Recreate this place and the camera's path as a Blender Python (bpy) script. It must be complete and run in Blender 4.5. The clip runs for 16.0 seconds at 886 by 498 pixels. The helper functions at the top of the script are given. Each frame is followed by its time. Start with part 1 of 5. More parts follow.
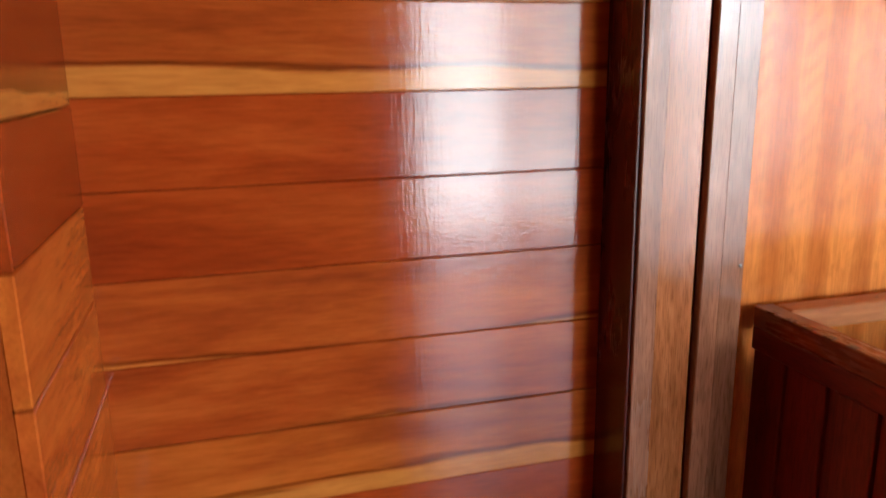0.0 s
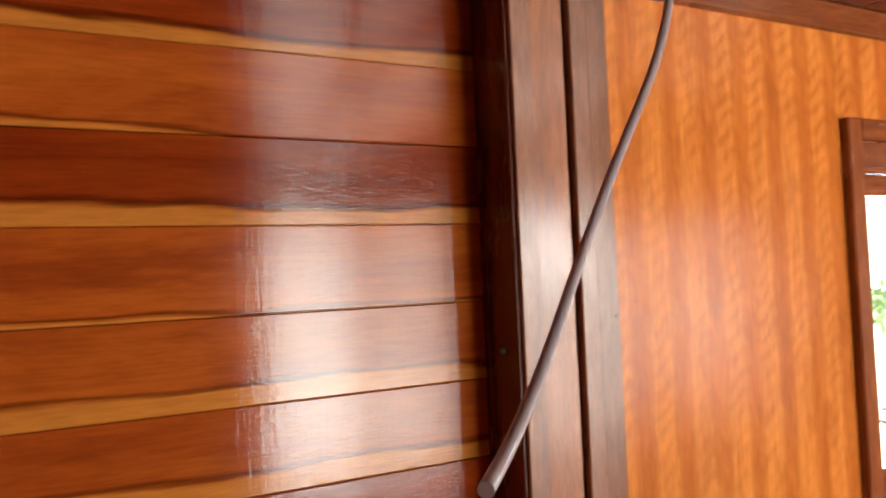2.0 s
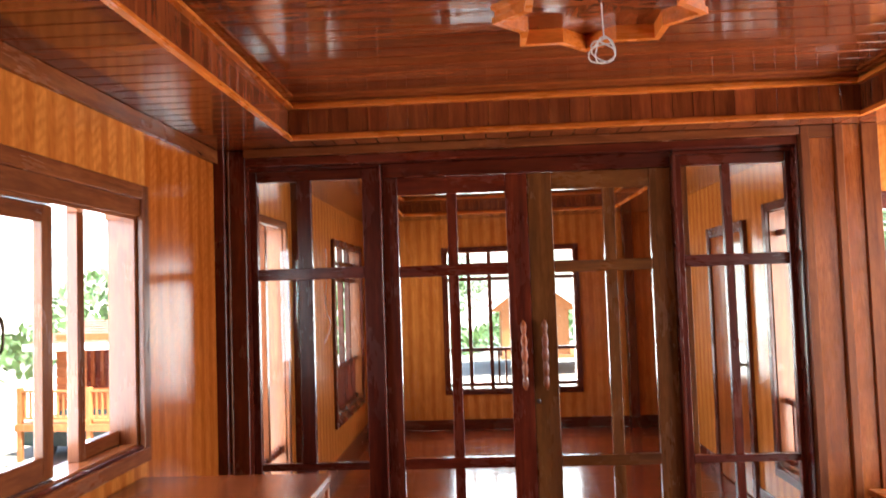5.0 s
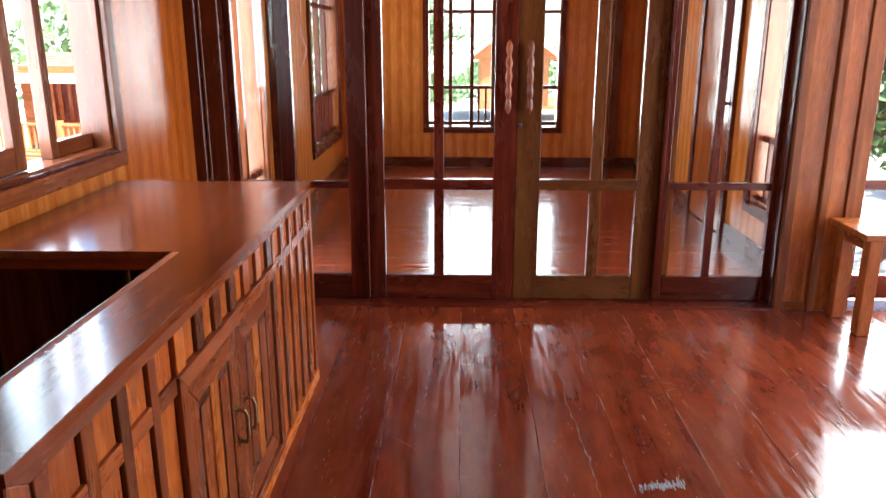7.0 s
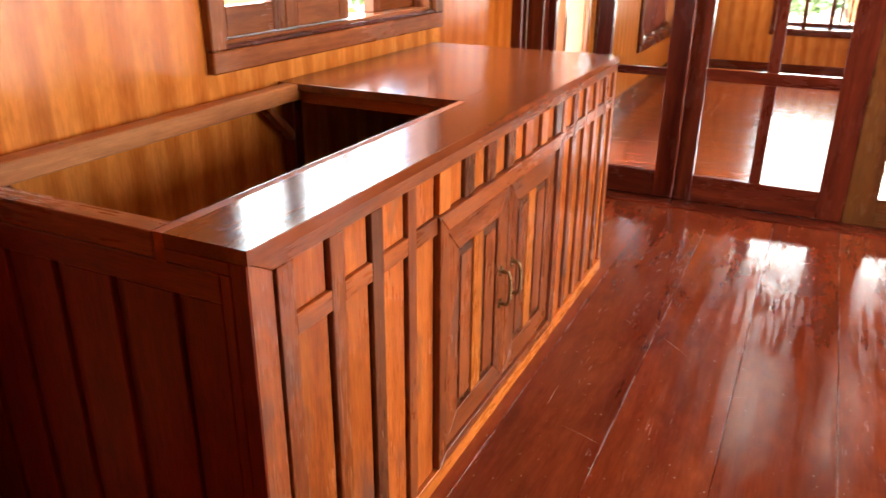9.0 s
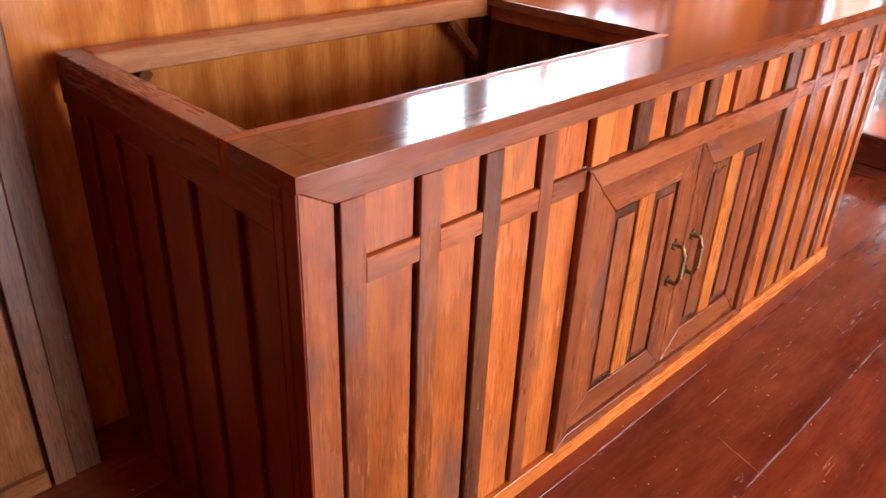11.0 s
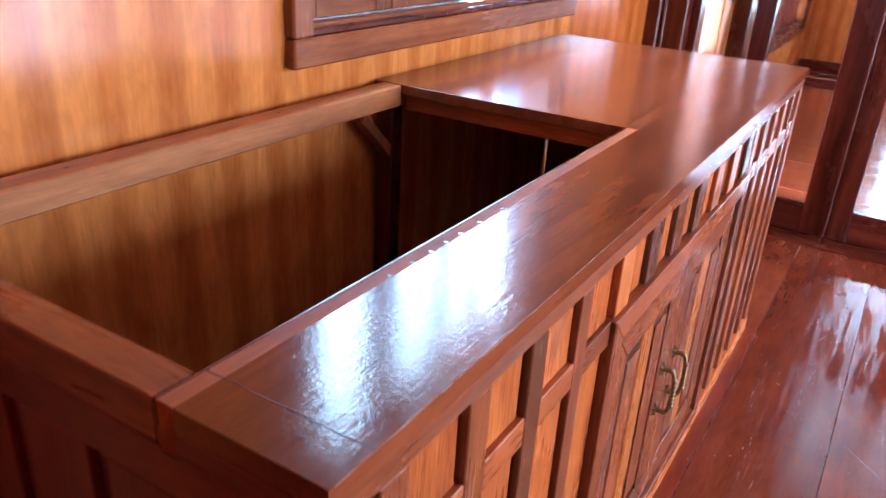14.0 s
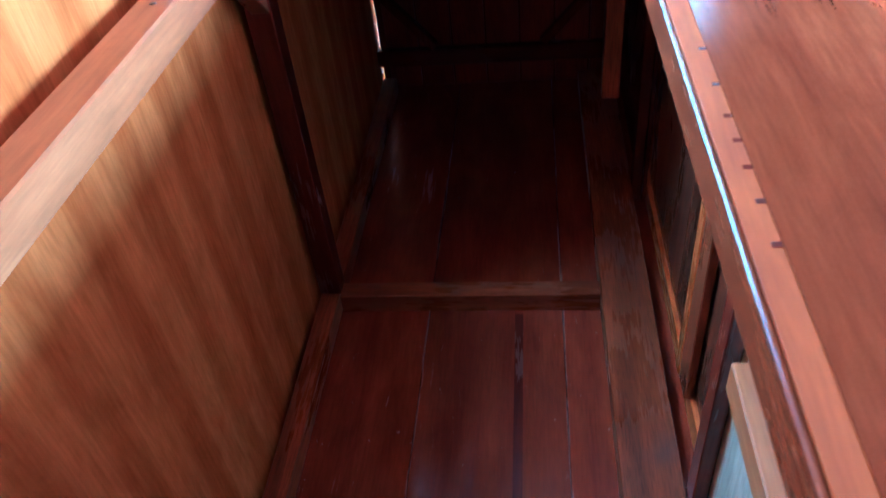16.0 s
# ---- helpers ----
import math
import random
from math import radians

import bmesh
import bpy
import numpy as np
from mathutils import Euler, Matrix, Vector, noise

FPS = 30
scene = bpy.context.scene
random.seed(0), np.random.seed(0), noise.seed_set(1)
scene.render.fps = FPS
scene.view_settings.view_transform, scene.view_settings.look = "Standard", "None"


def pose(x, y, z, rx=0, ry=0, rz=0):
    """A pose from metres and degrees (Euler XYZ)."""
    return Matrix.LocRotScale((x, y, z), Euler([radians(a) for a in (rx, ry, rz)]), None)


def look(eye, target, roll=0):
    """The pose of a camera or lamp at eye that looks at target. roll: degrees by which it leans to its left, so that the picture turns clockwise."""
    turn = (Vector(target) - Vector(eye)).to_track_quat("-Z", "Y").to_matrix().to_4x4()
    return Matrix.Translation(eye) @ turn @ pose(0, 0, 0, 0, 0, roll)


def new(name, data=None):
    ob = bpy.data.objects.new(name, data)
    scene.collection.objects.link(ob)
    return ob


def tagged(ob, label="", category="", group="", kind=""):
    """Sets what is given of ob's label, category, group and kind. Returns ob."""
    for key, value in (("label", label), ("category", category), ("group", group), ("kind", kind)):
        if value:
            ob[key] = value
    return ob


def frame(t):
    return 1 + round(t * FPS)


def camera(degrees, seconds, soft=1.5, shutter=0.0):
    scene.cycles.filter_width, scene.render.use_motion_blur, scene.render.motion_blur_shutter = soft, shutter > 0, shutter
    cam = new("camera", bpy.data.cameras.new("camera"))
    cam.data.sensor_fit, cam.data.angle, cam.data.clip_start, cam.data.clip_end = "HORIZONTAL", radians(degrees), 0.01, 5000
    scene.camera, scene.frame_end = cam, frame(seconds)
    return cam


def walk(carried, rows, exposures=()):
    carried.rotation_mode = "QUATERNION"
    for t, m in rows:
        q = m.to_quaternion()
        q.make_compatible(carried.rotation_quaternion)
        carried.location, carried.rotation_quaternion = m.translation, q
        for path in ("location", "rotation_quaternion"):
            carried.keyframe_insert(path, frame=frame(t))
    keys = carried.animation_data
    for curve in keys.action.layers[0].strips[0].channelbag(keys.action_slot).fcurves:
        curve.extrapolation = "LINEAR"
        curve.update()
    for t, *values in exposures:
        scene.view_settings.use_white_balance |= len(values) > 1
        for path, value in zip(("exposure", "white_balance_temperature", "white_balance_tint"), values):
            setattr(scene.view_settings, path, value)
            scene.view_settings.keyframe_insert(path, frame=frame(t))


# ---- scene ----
cam = camera(60.5, 16.0, 1.5, 0.3)
PATH = [
    (0, (1.386, -1.095, 1.416), (-0.488, -0.568, 0.955), -0.8),
    (0.5, (1.332, -1.121, 1.611), (-0.542, -0.555, 1.202), -1.4),
    (1, (1.339, -1.138, 1.7), (-0.547, -0.512, 1.476), -0.9),
    (1.5, (1.35, -1.166, 1.751), (-0.517, -0.451, 1.684), -1.0),
    (2, (1.35, -1.18, 1.757), (-0.411, -0.234, 1.824), -2.5),
    (2.5, (1.381, -1.147, 1.748), (-0.183, 0.084, 1.95), -3.8),
    (3, (1.399, -1.098, 1.748), (0.157, 0.44, 2.051), -5.3),
    (3.5, (1.432, -1.084, 1.748), (0.546, 0.674, 2.101), -5.6),
    (4, (1.464, -1.044, 1.73), (0.965, 0.862, 2.071), -5.0),
    (4.5, (1.483, -1.019, 1.7), (1.257, 0.952, 1.954), -3.5),
    (5, (1.489, -0.988, 1.661), (1.385, 1.007, 1.764), -1.9),
    (5.2, (1.442, -0.967, 1.654), (1.372, 1.031, 1.678), -1.5),
    (7.5, (1.457, -0.921, 1.429), (1.389, 0.985, 0.829), 0.6),
    (8, (1.448, -0.913, 1.379), (1.201, 0.966, 0.74), 2.1),
    (8.5, (1.462, -0.854, 1.35), (0.913, 0.923, 0.615), 1.4),
    (9, (1.515, -0.79, 1.325), (0.711, 0.874, 0.562), 0.5),
    (11.5, (1.572, -0.447, 1.253), (0.304, 0.76, 0.287), 3.4),
    (12, (1.596, -0.443, 1.243), (0.297, 0.736, 0.283), 5.3),
    (12.5, (1.588, -0.456, 1.245), (0.166, 0.669, 0.4), 7.1),
    (13, (1.457, -0.428, 1.253), (0.027, 0.699, 0.425), 4.8),
    (13.5, (1.249, -0.399, 1.291), (0.053, 0.978, 0.471), 2.7),
    (14, (1.093, -0.324, 1.279), (0.158, 1.243, 0.461), 3.3),
    (14.5, (0.912, -0.157, 1.285), (0.145, 1.486, 0.443), 2.7),
    (15, (0.799, -0.09, 1.283), (0.158, 1.573, 0.376), 1.9),
    (15.5, (0.62, -0.115, 1.233), (0.219, 1.539, 0.183), -3.2),
    (16, (0.502, -0.075, 1.226), (0.257, 1.428, -0.07), -6.9),
]
walk(cam, [(t, look(eye, target, roll)) for t, eye, target, roll in PATH],
     [(0.0, 3.6, 5700, 5), (0.6, 3.5, 5800, 5), (1.0, 3.5, 6200, 5), (2.0, 3.32, 6500, 6), (3.0, 3.0, 6500, 11), (5.0, 2.54, 6300, 11), (7.5, 2.8, 6000, 11),
      (8.5, 3.42, 6900, 12), (9.0, 3.5, 6900, 11), (11.4, 3.75, 5700, 7), (12.0, 3.75, 5600, 7), (12.6, 3.72, 4900, 6), (13.1, 3.65, 4600, 6), (13.6, 3.65, 4500, 6),
      (14.3, 3.75, 4800, 7), (14.6, 3.8, 4900, 6), (15.0, 4.08, 4600, 5), (15.5, 4.4, 3800, -3), (16.0, 5.1, 3200, -11)])

# ---- light ----
def daylight():
    w = bpy.data.worlds.new("world")
    scene.world = w
    w.use_nodes = True
    nt = w.node_tree
    bg = nt.nodes["Background"]
    sky = nt.nodes.new("ShaderNodeTexSky")
    sky.sky_type = "NISHITA"
    sky.sun_disc = False
    sky.sun_elevation = radians(62)
    sky.sun_rotation = radians(130)
    sky.dust_density = 1.2
    nt.links.new(sky.outputs[0], bg.inputs[0])
    bg.inputs[1].default_value = 0.125
    sun = new("sun", bpy.data.lights.new("sun", "SUN"))
    sun.data.energy = 5.0
    sun.data.angle = radians(0.5)
    sun.data.color = (1.0, 0.95, 0.87)
    a, e = radians(130), radians(62)
    d = Vector((math.sin(a) * math.cos(e), math.cos(a) * math.cos(e), math.sin(e)))
    sun.matrix_world = look(d * 50, (0, 0, 0))


def window_light(name, at, to, w, h, power):
    ob = new(name, bpy.data.lights.new(name, "AREA"))
    ob.data.shape = "RECTANGLE"
    ob.data.size, ob.data.size_y = w, h
    ob.data.energy = power
    ob.data.color = (1.0, 0.98, 0.95)
    ob.matrix_world = look(at, to)
    return ob


daylight()
left_window = window_light("window_light_left", (-0.16, 1.55, 1.55), (1, 1.55, 1.45), 1.25, 0.92, 8)
left_window.data.color = (0.84, 0.93, 1.0)
window_light("window_light_right", (4.5, 0.755, 1.15), (3, 0.755, 1.15), 0.76, 2.1, 6.5)
window_light("window_light_right_post", (4.5, 1.60, 1.15), (3, 1.60, 1.15), 0.76, 2.1, 3.5)
window_light("window_light_right_door", (4.5, 2.85, 0.85), (3, 2.85, 0.85), 0.74, 1.5, 5)
window_light("window_light_right_door_top", (4.5, 2.85, 1.93), (3, 2.85, 1.93), 0.74, 0.62, 5.5)
window_light("window_light_door", (4.0, 3.5, 1.1), (3.95, 2, 1.05), 0.55, 1.9, 9)
window_light("window_light_far", (1.8, 8.2, 1.3), (1.8, 7, 1.25), 1.5, 1.6, 16)
window_light("window_light_far_left", (-0.12, 6.8, 1.3), (1, 6.8, 1.25), 1.5, 1.6, 5.5)
window_light("window_light_far_door", (-0.12, 3.96, 1.1), (1, 3.96, 1.05), 0.66, 2.0, 9)
window_light("window_light_far_right", (3.66, 4.0, 1.25), (2.5, 4.0, 1.2), 0.75, 1.7, 9)


# ---- materials ----
MATS = {}


def nodes_of(name):
    m = bpy.data.materials.new(name)
    m.use_nodes = True
    nt = m.node_tree
    return m, nt, nt.nodes, nt.links, nt.nodes["Principled BSDF"]


def math_node(nt, op, a, b=None, c=None):
    n = nt.nodes.new("ShaderNodeMath")
    n.operation = op
    for i, v in enumerate((a, b, c)):
        if v is None:
            continue
        if isinstance(v, (int, float)):
            n.inputs[i].default_value = v
        else:
            nt.links.new(v, n.inputs[i])
    return n.outputs[0]


def mix_col(nt, fac, a, b, mode="MIX"):
    n = nt.nodes.new("ShaderNodeMix")
    n.data_type = "RGBA"
    n.blend_type = mode
    for sock, v in ((n.inputs["Factor"], fac), (n.inputs[6], a), (n.inputs[7], b)):
        if isinstance(v, (int, float)):
            sock.default_value = v
        elif isinstance(v, tuple):
            sock.default_value = (*v, 1)
        else:
            nt.links.new(v, sock)
    return n.outputs[2]


def ramp(nt, fac, stops):
    n = nt.nodes.new("ShaderNodeValToRGB")
    els = n.color_ramp.elements
    while len(els) < len(stops):
        els.new(0.5)
    for el, (p, c) in zip(els, stops):
        el.position = p
        el.color = (*c, 1) if len(c) == 3 else c
    nt.links.new(fac, n.inputs[0])
    return n.outputs[0]


def noise_tex(nt, vec, scale=1.0, detail=3.0, rough=0.5, distort=0.0):
    n = nt.nodes.new("ShaderNodeTexNoise")
    n.inputs["Scale"].default_value = scale
    n.inputs["Detail"].default_value = detail
    n.inputs["Roughness"].default_value = rough
    n.inputs["Distortion"].default_value = distort
    nt.links.new(vec, n.inputs["Vector"])
    return n.outputs[0]


def mapped(nt, vec, scale):
    n = nt.nodes.new("ShaderNodeVectorMath")
    n.operation = "MULTIPLY"
    nt.links.new(vec, n.inputs[0])
    n.inputs[1].default_value = scale
    return n.outputs[0]


def by_axis(axis, along, across):
    return tuple(along if a == axis else across for a in "xyz")


# key: dark, mid, light, sapwood or None, roughness, tone spread
WOODS = {
    "plank": ((0.27, 0.046, 0.008), (0.42, 0.090, 0.012), (0.53, 0.140, 0.019), (0.62, 0.235, 0.038), 0.075, 0.3),
    "ply": ((0.57, 0.172, 0.030), (0.62, 0.198, 0.036), (0.67, 0.226, 0.043), None, 0.17, 0.0),
    "frame": ((0.046, 0.0058, 0.003), (0.092, 0.0125, 0.005), (0.145, 0.023, 0.008), None, 0.24, 0.35),
    "casing": ((0.12, 0.030, 0.010), (0.21, 0.056, 0.016), (0.30, 0.090, 0.026), None, 0.22, 0.35),
    "column": ((0.28, 0.088, 0.026), (0.38, 0.130, 0.038), (0.47, 0.175, 0.055), None, 0.20, 0.25),
    "counter": ((0.18, 0.038, 0.010), (0.33, 0.078, 0.017), (0.46, 0.130, 0.028), None, 0.27, 0.75),
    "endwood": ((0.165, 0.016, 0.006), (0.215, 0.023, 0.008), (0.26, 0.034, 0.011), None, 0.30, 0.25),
    "darkstrip": ((0.060, 0.019, 0.008), (0.12, 0.036, 0.014), (0.21, 0.062, 0.021), None, 0.26, 0.5),
    "orange": ((0.46, 0.110, 0.016), (0.57, 0.155, 0.024), (0.66, 0.21, 0.036), None, 0.27, 0.3),
    "top": ((0.125, 0.026, 0.008), (0.195, 0.042, 0.012), (0.26, 0.064, 0.018), None, 0.13, 0.35),
    "ceiling": ((0.115, 0.022, 0.007), (0.205, 0.044, 0.013), (0.29, 0.074, 0.020), None, 0.085, 0.5),
    "floor": ((0.155, 0.022, 0.008), (0.215, 0.036, 0.012), (0.27, 0.056, 0.017), None, 0.075, 0.3),
    "moulding": ((0.60, 0.140, 0.018), (0.72, 0.185, 0.025), (0.80, 0.235, 0.036), None, 0.26, 0.2),
    "olive": ((0.075, 0.023, 0.006), (0.125, 0.040, 0.010), (0.18, 0.064, 0.016), None, 0.24, 0.3),
    "rawrail": ((0.33, 0.095, 0.022), (0.45, 0.150, 0.036), (0.56, 0.22, 0.065), None, 0.42, 0.3),
    "inneredge": ((0.34, 0.070, 0.004), (0.43, 0.098, 0.006), (0.52, 0.14, 0.010), None, 0.62, 0.3),
    "raw": ((0.34, 0.30, 0.19), (0.43, 0.37, 0.24), (0.52, 0.45, 0.30), None, 0.6, 0.4),
    "strip": ((0.19, 0.076, 0.038), (0.28, 0.115, 0.056), (0.36, 0.158, 0.080), None, 0.20, 0.3),
    "field": ((0.36, 0.076, 0.014), (0.49, 0.118, 0.020), (0.60, 0.170, 0.030), None, 0.24, 0.4),
    "stile": ((0.15, 0.034, 0.010), (0.25, 0.060, 0.016), (0.35, 0.090, 0.024), None, 0.26, 0.4),
    "pillar": ((0.12, 0.030, 0.008), (0.19, 0.052, 0.013), (0.27, 0.082, 0.021), None, 0.32, 0.35),
    "pillarpanel": ((0.26, 0.064, 0.014), (0.36, 0.100, 0.021), (0.45, 0.145, 0.032), None, 0.26, 0.25),
    "glossdoor": ((0.22, 0.050, 0.014), (0.34, 0.085, 0.02), (0.44, 0.13, 0.03), None, 0.09, 0.2),
    "house": ((0.33, 0.115, 0.034), (0.45, 0.165, 0.050), (0.54, 0.215, 0.068), None, 0.55, 0.4),
}


def wood(key, axis="z", island=False):
    name = f"{key}_{axis}" + ("_island" if island else "")
    if name in MATS:
        return MATS[name]
    dark, mid, light, sap, rough, spread = WOODS[key]
    m, nt, ns, ln, bsdf = nodes_of("wood_" + name)
    tc = ns.new("ShaderNodeTexCoord")
    info = ns.new("ShaderNodeObjectInfo")
    rnd = info.outputs["Random"]
    if island:
        rnd = ns.new("ShaderNodeNewGeometry").outputs["Random Per Island"]
    shift = ns.new("ShaderNodeCombineXYZ")
    for i, k in enumerate((31.0, 17.0, 23.0)):
        ln.new(math_node(nt, "MULTIPLY", rnd, k), shift.inputs[i])
    add = ns.new("ShaderNodeVectorMath")
    ln.new(tc.outputs["Object"], add.inputs[0])
    ln.new(shift.outputs[0], add.inputs[1])
    vec = add.outputs[0]
    across_f = {"plank": 8.0, "floor": 9.0}.get(key, 16.0)
    figure = noise_tex(nt, mapped(nt, vec, by_axis(axis, 1.1, across_f)), 1.0, 5.0, 0.6, 0.8)
    fibre = noise_tex(nt, mapped(nt, vec, by_axis(axis, 13.0, 170.0)), 1.0, 3.0, 0.6)
    pores = noise_tex(nt, mapped(nt, vec, by_axis(axis, 25.0, 420.0)), 1.0, 1.0, 0.5)
    col = ramp(nt, figure, [(0.30, dark), (0.50, mid), (0.72, light)])
    if key == "ply":
        # sliced veneer: narrow strips of differing tone with a rippled figure
        sep = ns.new("ShaderNodeSeparateXYZ")
        ln.new(tc.outputs["Object"], sep.inputs[0])
        run = math_node(nt, "ADD", sep.outputs[0], sep.outputs[1])
        flat = ns.new("ShaderNodeCombineXYZ")
        ln.new(run, flat.inputs[0])
        ln.new(sep.outputs[2], flat.inputs[2])
        sway = noise_tex(nt, mapped(nt, flat.outputs[0], (5.0, 1.0, 9.0)), 1.0, 2.0, 0.5)
        width = noise_tex(nt, mapped(nt, flat.outputs[0], (1.6, 1.0, 0.10)), 1.0, 1.0, 0.5)
        phase = math_node(nt, "ADD", math_node(nt, "MULTIPLY_ADD", run, 50.0, 0.7), math_node(nt, "ADD", math_node(nt, "MULTIPLY", sway, 0.9), math_node(nt, "MULTIPLY", width, 1.6)))
        stripe = math_node(nt, "MULTIPLY_ADD", math_node(nt, "SINE", phase), 0.5, 0.5)
        band = ramp(nt, stripe, [(0.12, (0.86, 0.775, 0.69)), (0.42, (0.95, 0.92, 0.89)), (0.62, (1.09, 1.14, 1.18)), (1.0, (1.06, 1.08, 1.10))])
        col = mix_col(nt, 1.0, col, band, "MULTIPLY")
        # twisted figure inside the pale bands
        twist = math_node(nt, "ADD", math_node(nt, "MULTIPLY_ADD", sep.outputs[2], 125.0, 0.0),
                          math_node(nt, "ADD", math_node(nt, "MULTIPLY", math_node(nt, "COSINE", phase), 2.6),
                                    math_node(nt, "MULTIPLY", noise_tex(nt, mapped(nt, flat.outputs[0], (14.0, 1.0, 10.0)), 1.0, 2.0, 0.5), 7.0)))
        rope = math_node(nt, "MULTIPLY_ADD", math_node(nt, "SINE", twist), 0.5, 0.5)
        rip = ramp(nt, rope, [(0.15, (0.86, 0.79, 0.72)), (0.65, (1.05, 1.07, 1.10))])
        patch = ramp(nt, noise_tex(nt, mapped(nt, flat.outputs[0], (3.0, 1.0, 2.4)), 1.0, 2.0, 0.5), [(0.36, (0, 0, 0)), (0.60, (1, 1, 1))])
        # the twisted figure runs out towards the foot of the sheets
        upper = ramp(nt, math_node(nt, "MULTIPLY", sep.outputs[2], 0.4), [(0.42, (0.1, 0.1, 0.1)), (0.62, (1, 1, 1))])
        patch = math_node(nt, "MULTIPLY", patch, upper)
        # the sheet past the window is of a darker, redder veneer
        past = math_node(nt, "MULTIPLY", math_node(nt, "GREATER_THAN", run, 2.30), math_node(nt, "LESS_THAN", run, 3.4))
        col = mix_col(nt, past, col, mix_col(nt, 1.0, col, (0.80, 0.64, 0.52), "MULTIPLY"))
        col = mix_col(nt, math_node(nt, "MULTIPLY", math_node(nt, "MULTIPLY_ADD", stripe, 0.8, 0.1), math_node(nt, "MULTIPLY_ADD", patch, 0.85, 0.12)), col, rip, "MULTIPLY")
    if key == "plank":
        # some boards are of a darker red heartwood
        pick = ns.new("ShaderNodeTexWhiteNoise")
        pick.noise_dimensions = "1D"
        ln.new(math_node(nt, "MULTIPLY", rnd, 91.7), pick.inputs["W"])
        heart = ramp(nt, pick.outputs["Value"], [(0.0, (0.58, 0.36, 0.40)), (0.30, (0.70, 0.48, 0.50)), (0.42, (0.9, 0.82, 0.9)), (0.55, (1, 1, 1)), (1.0, (1.10, 1.16, 1.1))])
        col = mix_col(nt, 1.0, col, heart, "MULTIPLY")
    if sap:
        sg = ns.new("ShaderNodeSeparateXYZ")
        ln.new(tc.outputs["Generated"], sg.inputs[0])
        drift = noise_tex(nt, mapped(nt, vec, by_axis(axis, 0.9, 5.0)), 1.0, 3.0, 0.55)
        low = math_node(nt, "ADD", sg.outputs[2], math_node(nt, "MULTIPLY_ADD", drift, 0.75, -0.22))
        low = math_node(nt, "ADD", low, math_node(nt, "MULTIPLY_ADD", rnd, 0.80, -0.24))
        mask = ramp(nt, low, [(0.11, (1, 1, 1)), (0.17, (0, 0, 0))])
        col = mix_col(nt, math_node(nt, "MULTIPLY", mask, 0.85), col, sap)
        rot = noise_tex(nt, mapped(nt, vec, by_axis(axis, 3.0, 60.0)), 1.0, 4.0, 0.7)
        vein = ramp(nt, math_node(nt, "ADD", low, math_node(nt, "MULTIPLY_ADD", rot, 0.16, -0.08)), [(0.13, (1, 1, 1)), (0.165, (0.24, 0.19, 0.13)), (0.185, (0.36, 0.29, 0.2)), (0.22, (1, 1, 1))])
        col = mix_col(nt, 0.75, col, vein, "MULTIPLY")
    if spread:
        tone = math_node(nt, "MULTIPLY_ADD", rnd, spread, 1.0 - spread * 0.55)
        tcol = ns.new("ShaderNodeCombineColor")
        for i in range(3):
            ln.new(tone, tcol.inputs[i])
        col = mix_col(nt, 1.0, col, tcol.outputs[0], "MULTIPLY")
    fib = ramp(nt, fibre, [(0.32, (0.62, 0.57, 0.52)), (0.60, (1.08, 1.08, 1.08))])
    col = mix_col(nt, 0.6 if key in ("field", "counter", "stile", "endwood") else 0.38, col, fib, "MULTIPLY")
    if key in ("field", "counter", "stile", "endwood", "darkstrip", "orange", "column", "strip", "pillarpanel"):
        # open pores as short dark dashes
        pore = ramp(nt, pores, [(0.36, (0.50, 0.43, 0.38)), (0.47, (1, 1, 1))])
        col = mix_col(nt, 0.55, col, pore, "MULTIPLY")
    mottle = noise_tex(nt, mapped(nt, vec, by_axis(axis, 7.0, 24.0)), 1.0, 4.0, 0.62, 0.8)
    mot = ramp(nt, mottle, [(0.34, (0.76, 0.70, 0.65)), (0.64, (1.10, 1.12, 1.14))])
    col = mix_col(nt, 0.4 if key in ("plank", "floor") else 0.7, col, mot, "MULTIPLY")
    if key in ("field", "counter", "stile"):
        # grey mineral stains in the battens
        stain = ramp(nt, noise_tex(nt, mapped(nt, vec, by_axis(axis, 2.6, 8.0)), 1.0, 3.0, 0.55, 0.6), [(0.56, (0, 0, 0)), (0.70, (1, 1, 1))])
        col = mix_col(nt, math_node(nt, "MULTIPLY", stain, 0.62), col, (0.115, 0.062, 0.045))
    worn = None
    if key == "floor":
        # pale worn joints, scuffs and specks in the varnish
        sepg = ns.new("ShaderNodeSeparateXYZ")
        ln.new(tc.outputs["Generated"], sepg.inputs[0])
        across = sepg.outputs[0] if axis == "y" else sepg.outputs[1]
        edge = math_node(nt, "ABSOLUTE", math_node(nt, "SUBTRACT", across, 0.5))
        edge = ramp(nt, edge, [(0.488, (0, 0, 0)), (0.498, (1, 1, 1))])
        chip = ramp(nt, noise_tex(nt, mapped(nt, vec, by_axis(axis, 3.0, 30.0)), 1.0, 4.0, 0.7), [(0.50, (0, 0, 0)), (0.64, (1, 1, 1))])
        scuff = ramp(nt, noise_tex(nt, mapped(nt, vec, by_axis(axis, 9.0, 55.0)), 1.0, 5.0, 0.75, 0.6), [(0.66, (0, 0, 0)), (0.74, (1, 1, 1))])
        speck = ramp(nt, noise_tex(nt, vec, 90.0, 1.0, 0.5), [(0.79, (0, 0, 0)), (0.82, (1, 1, 1))])
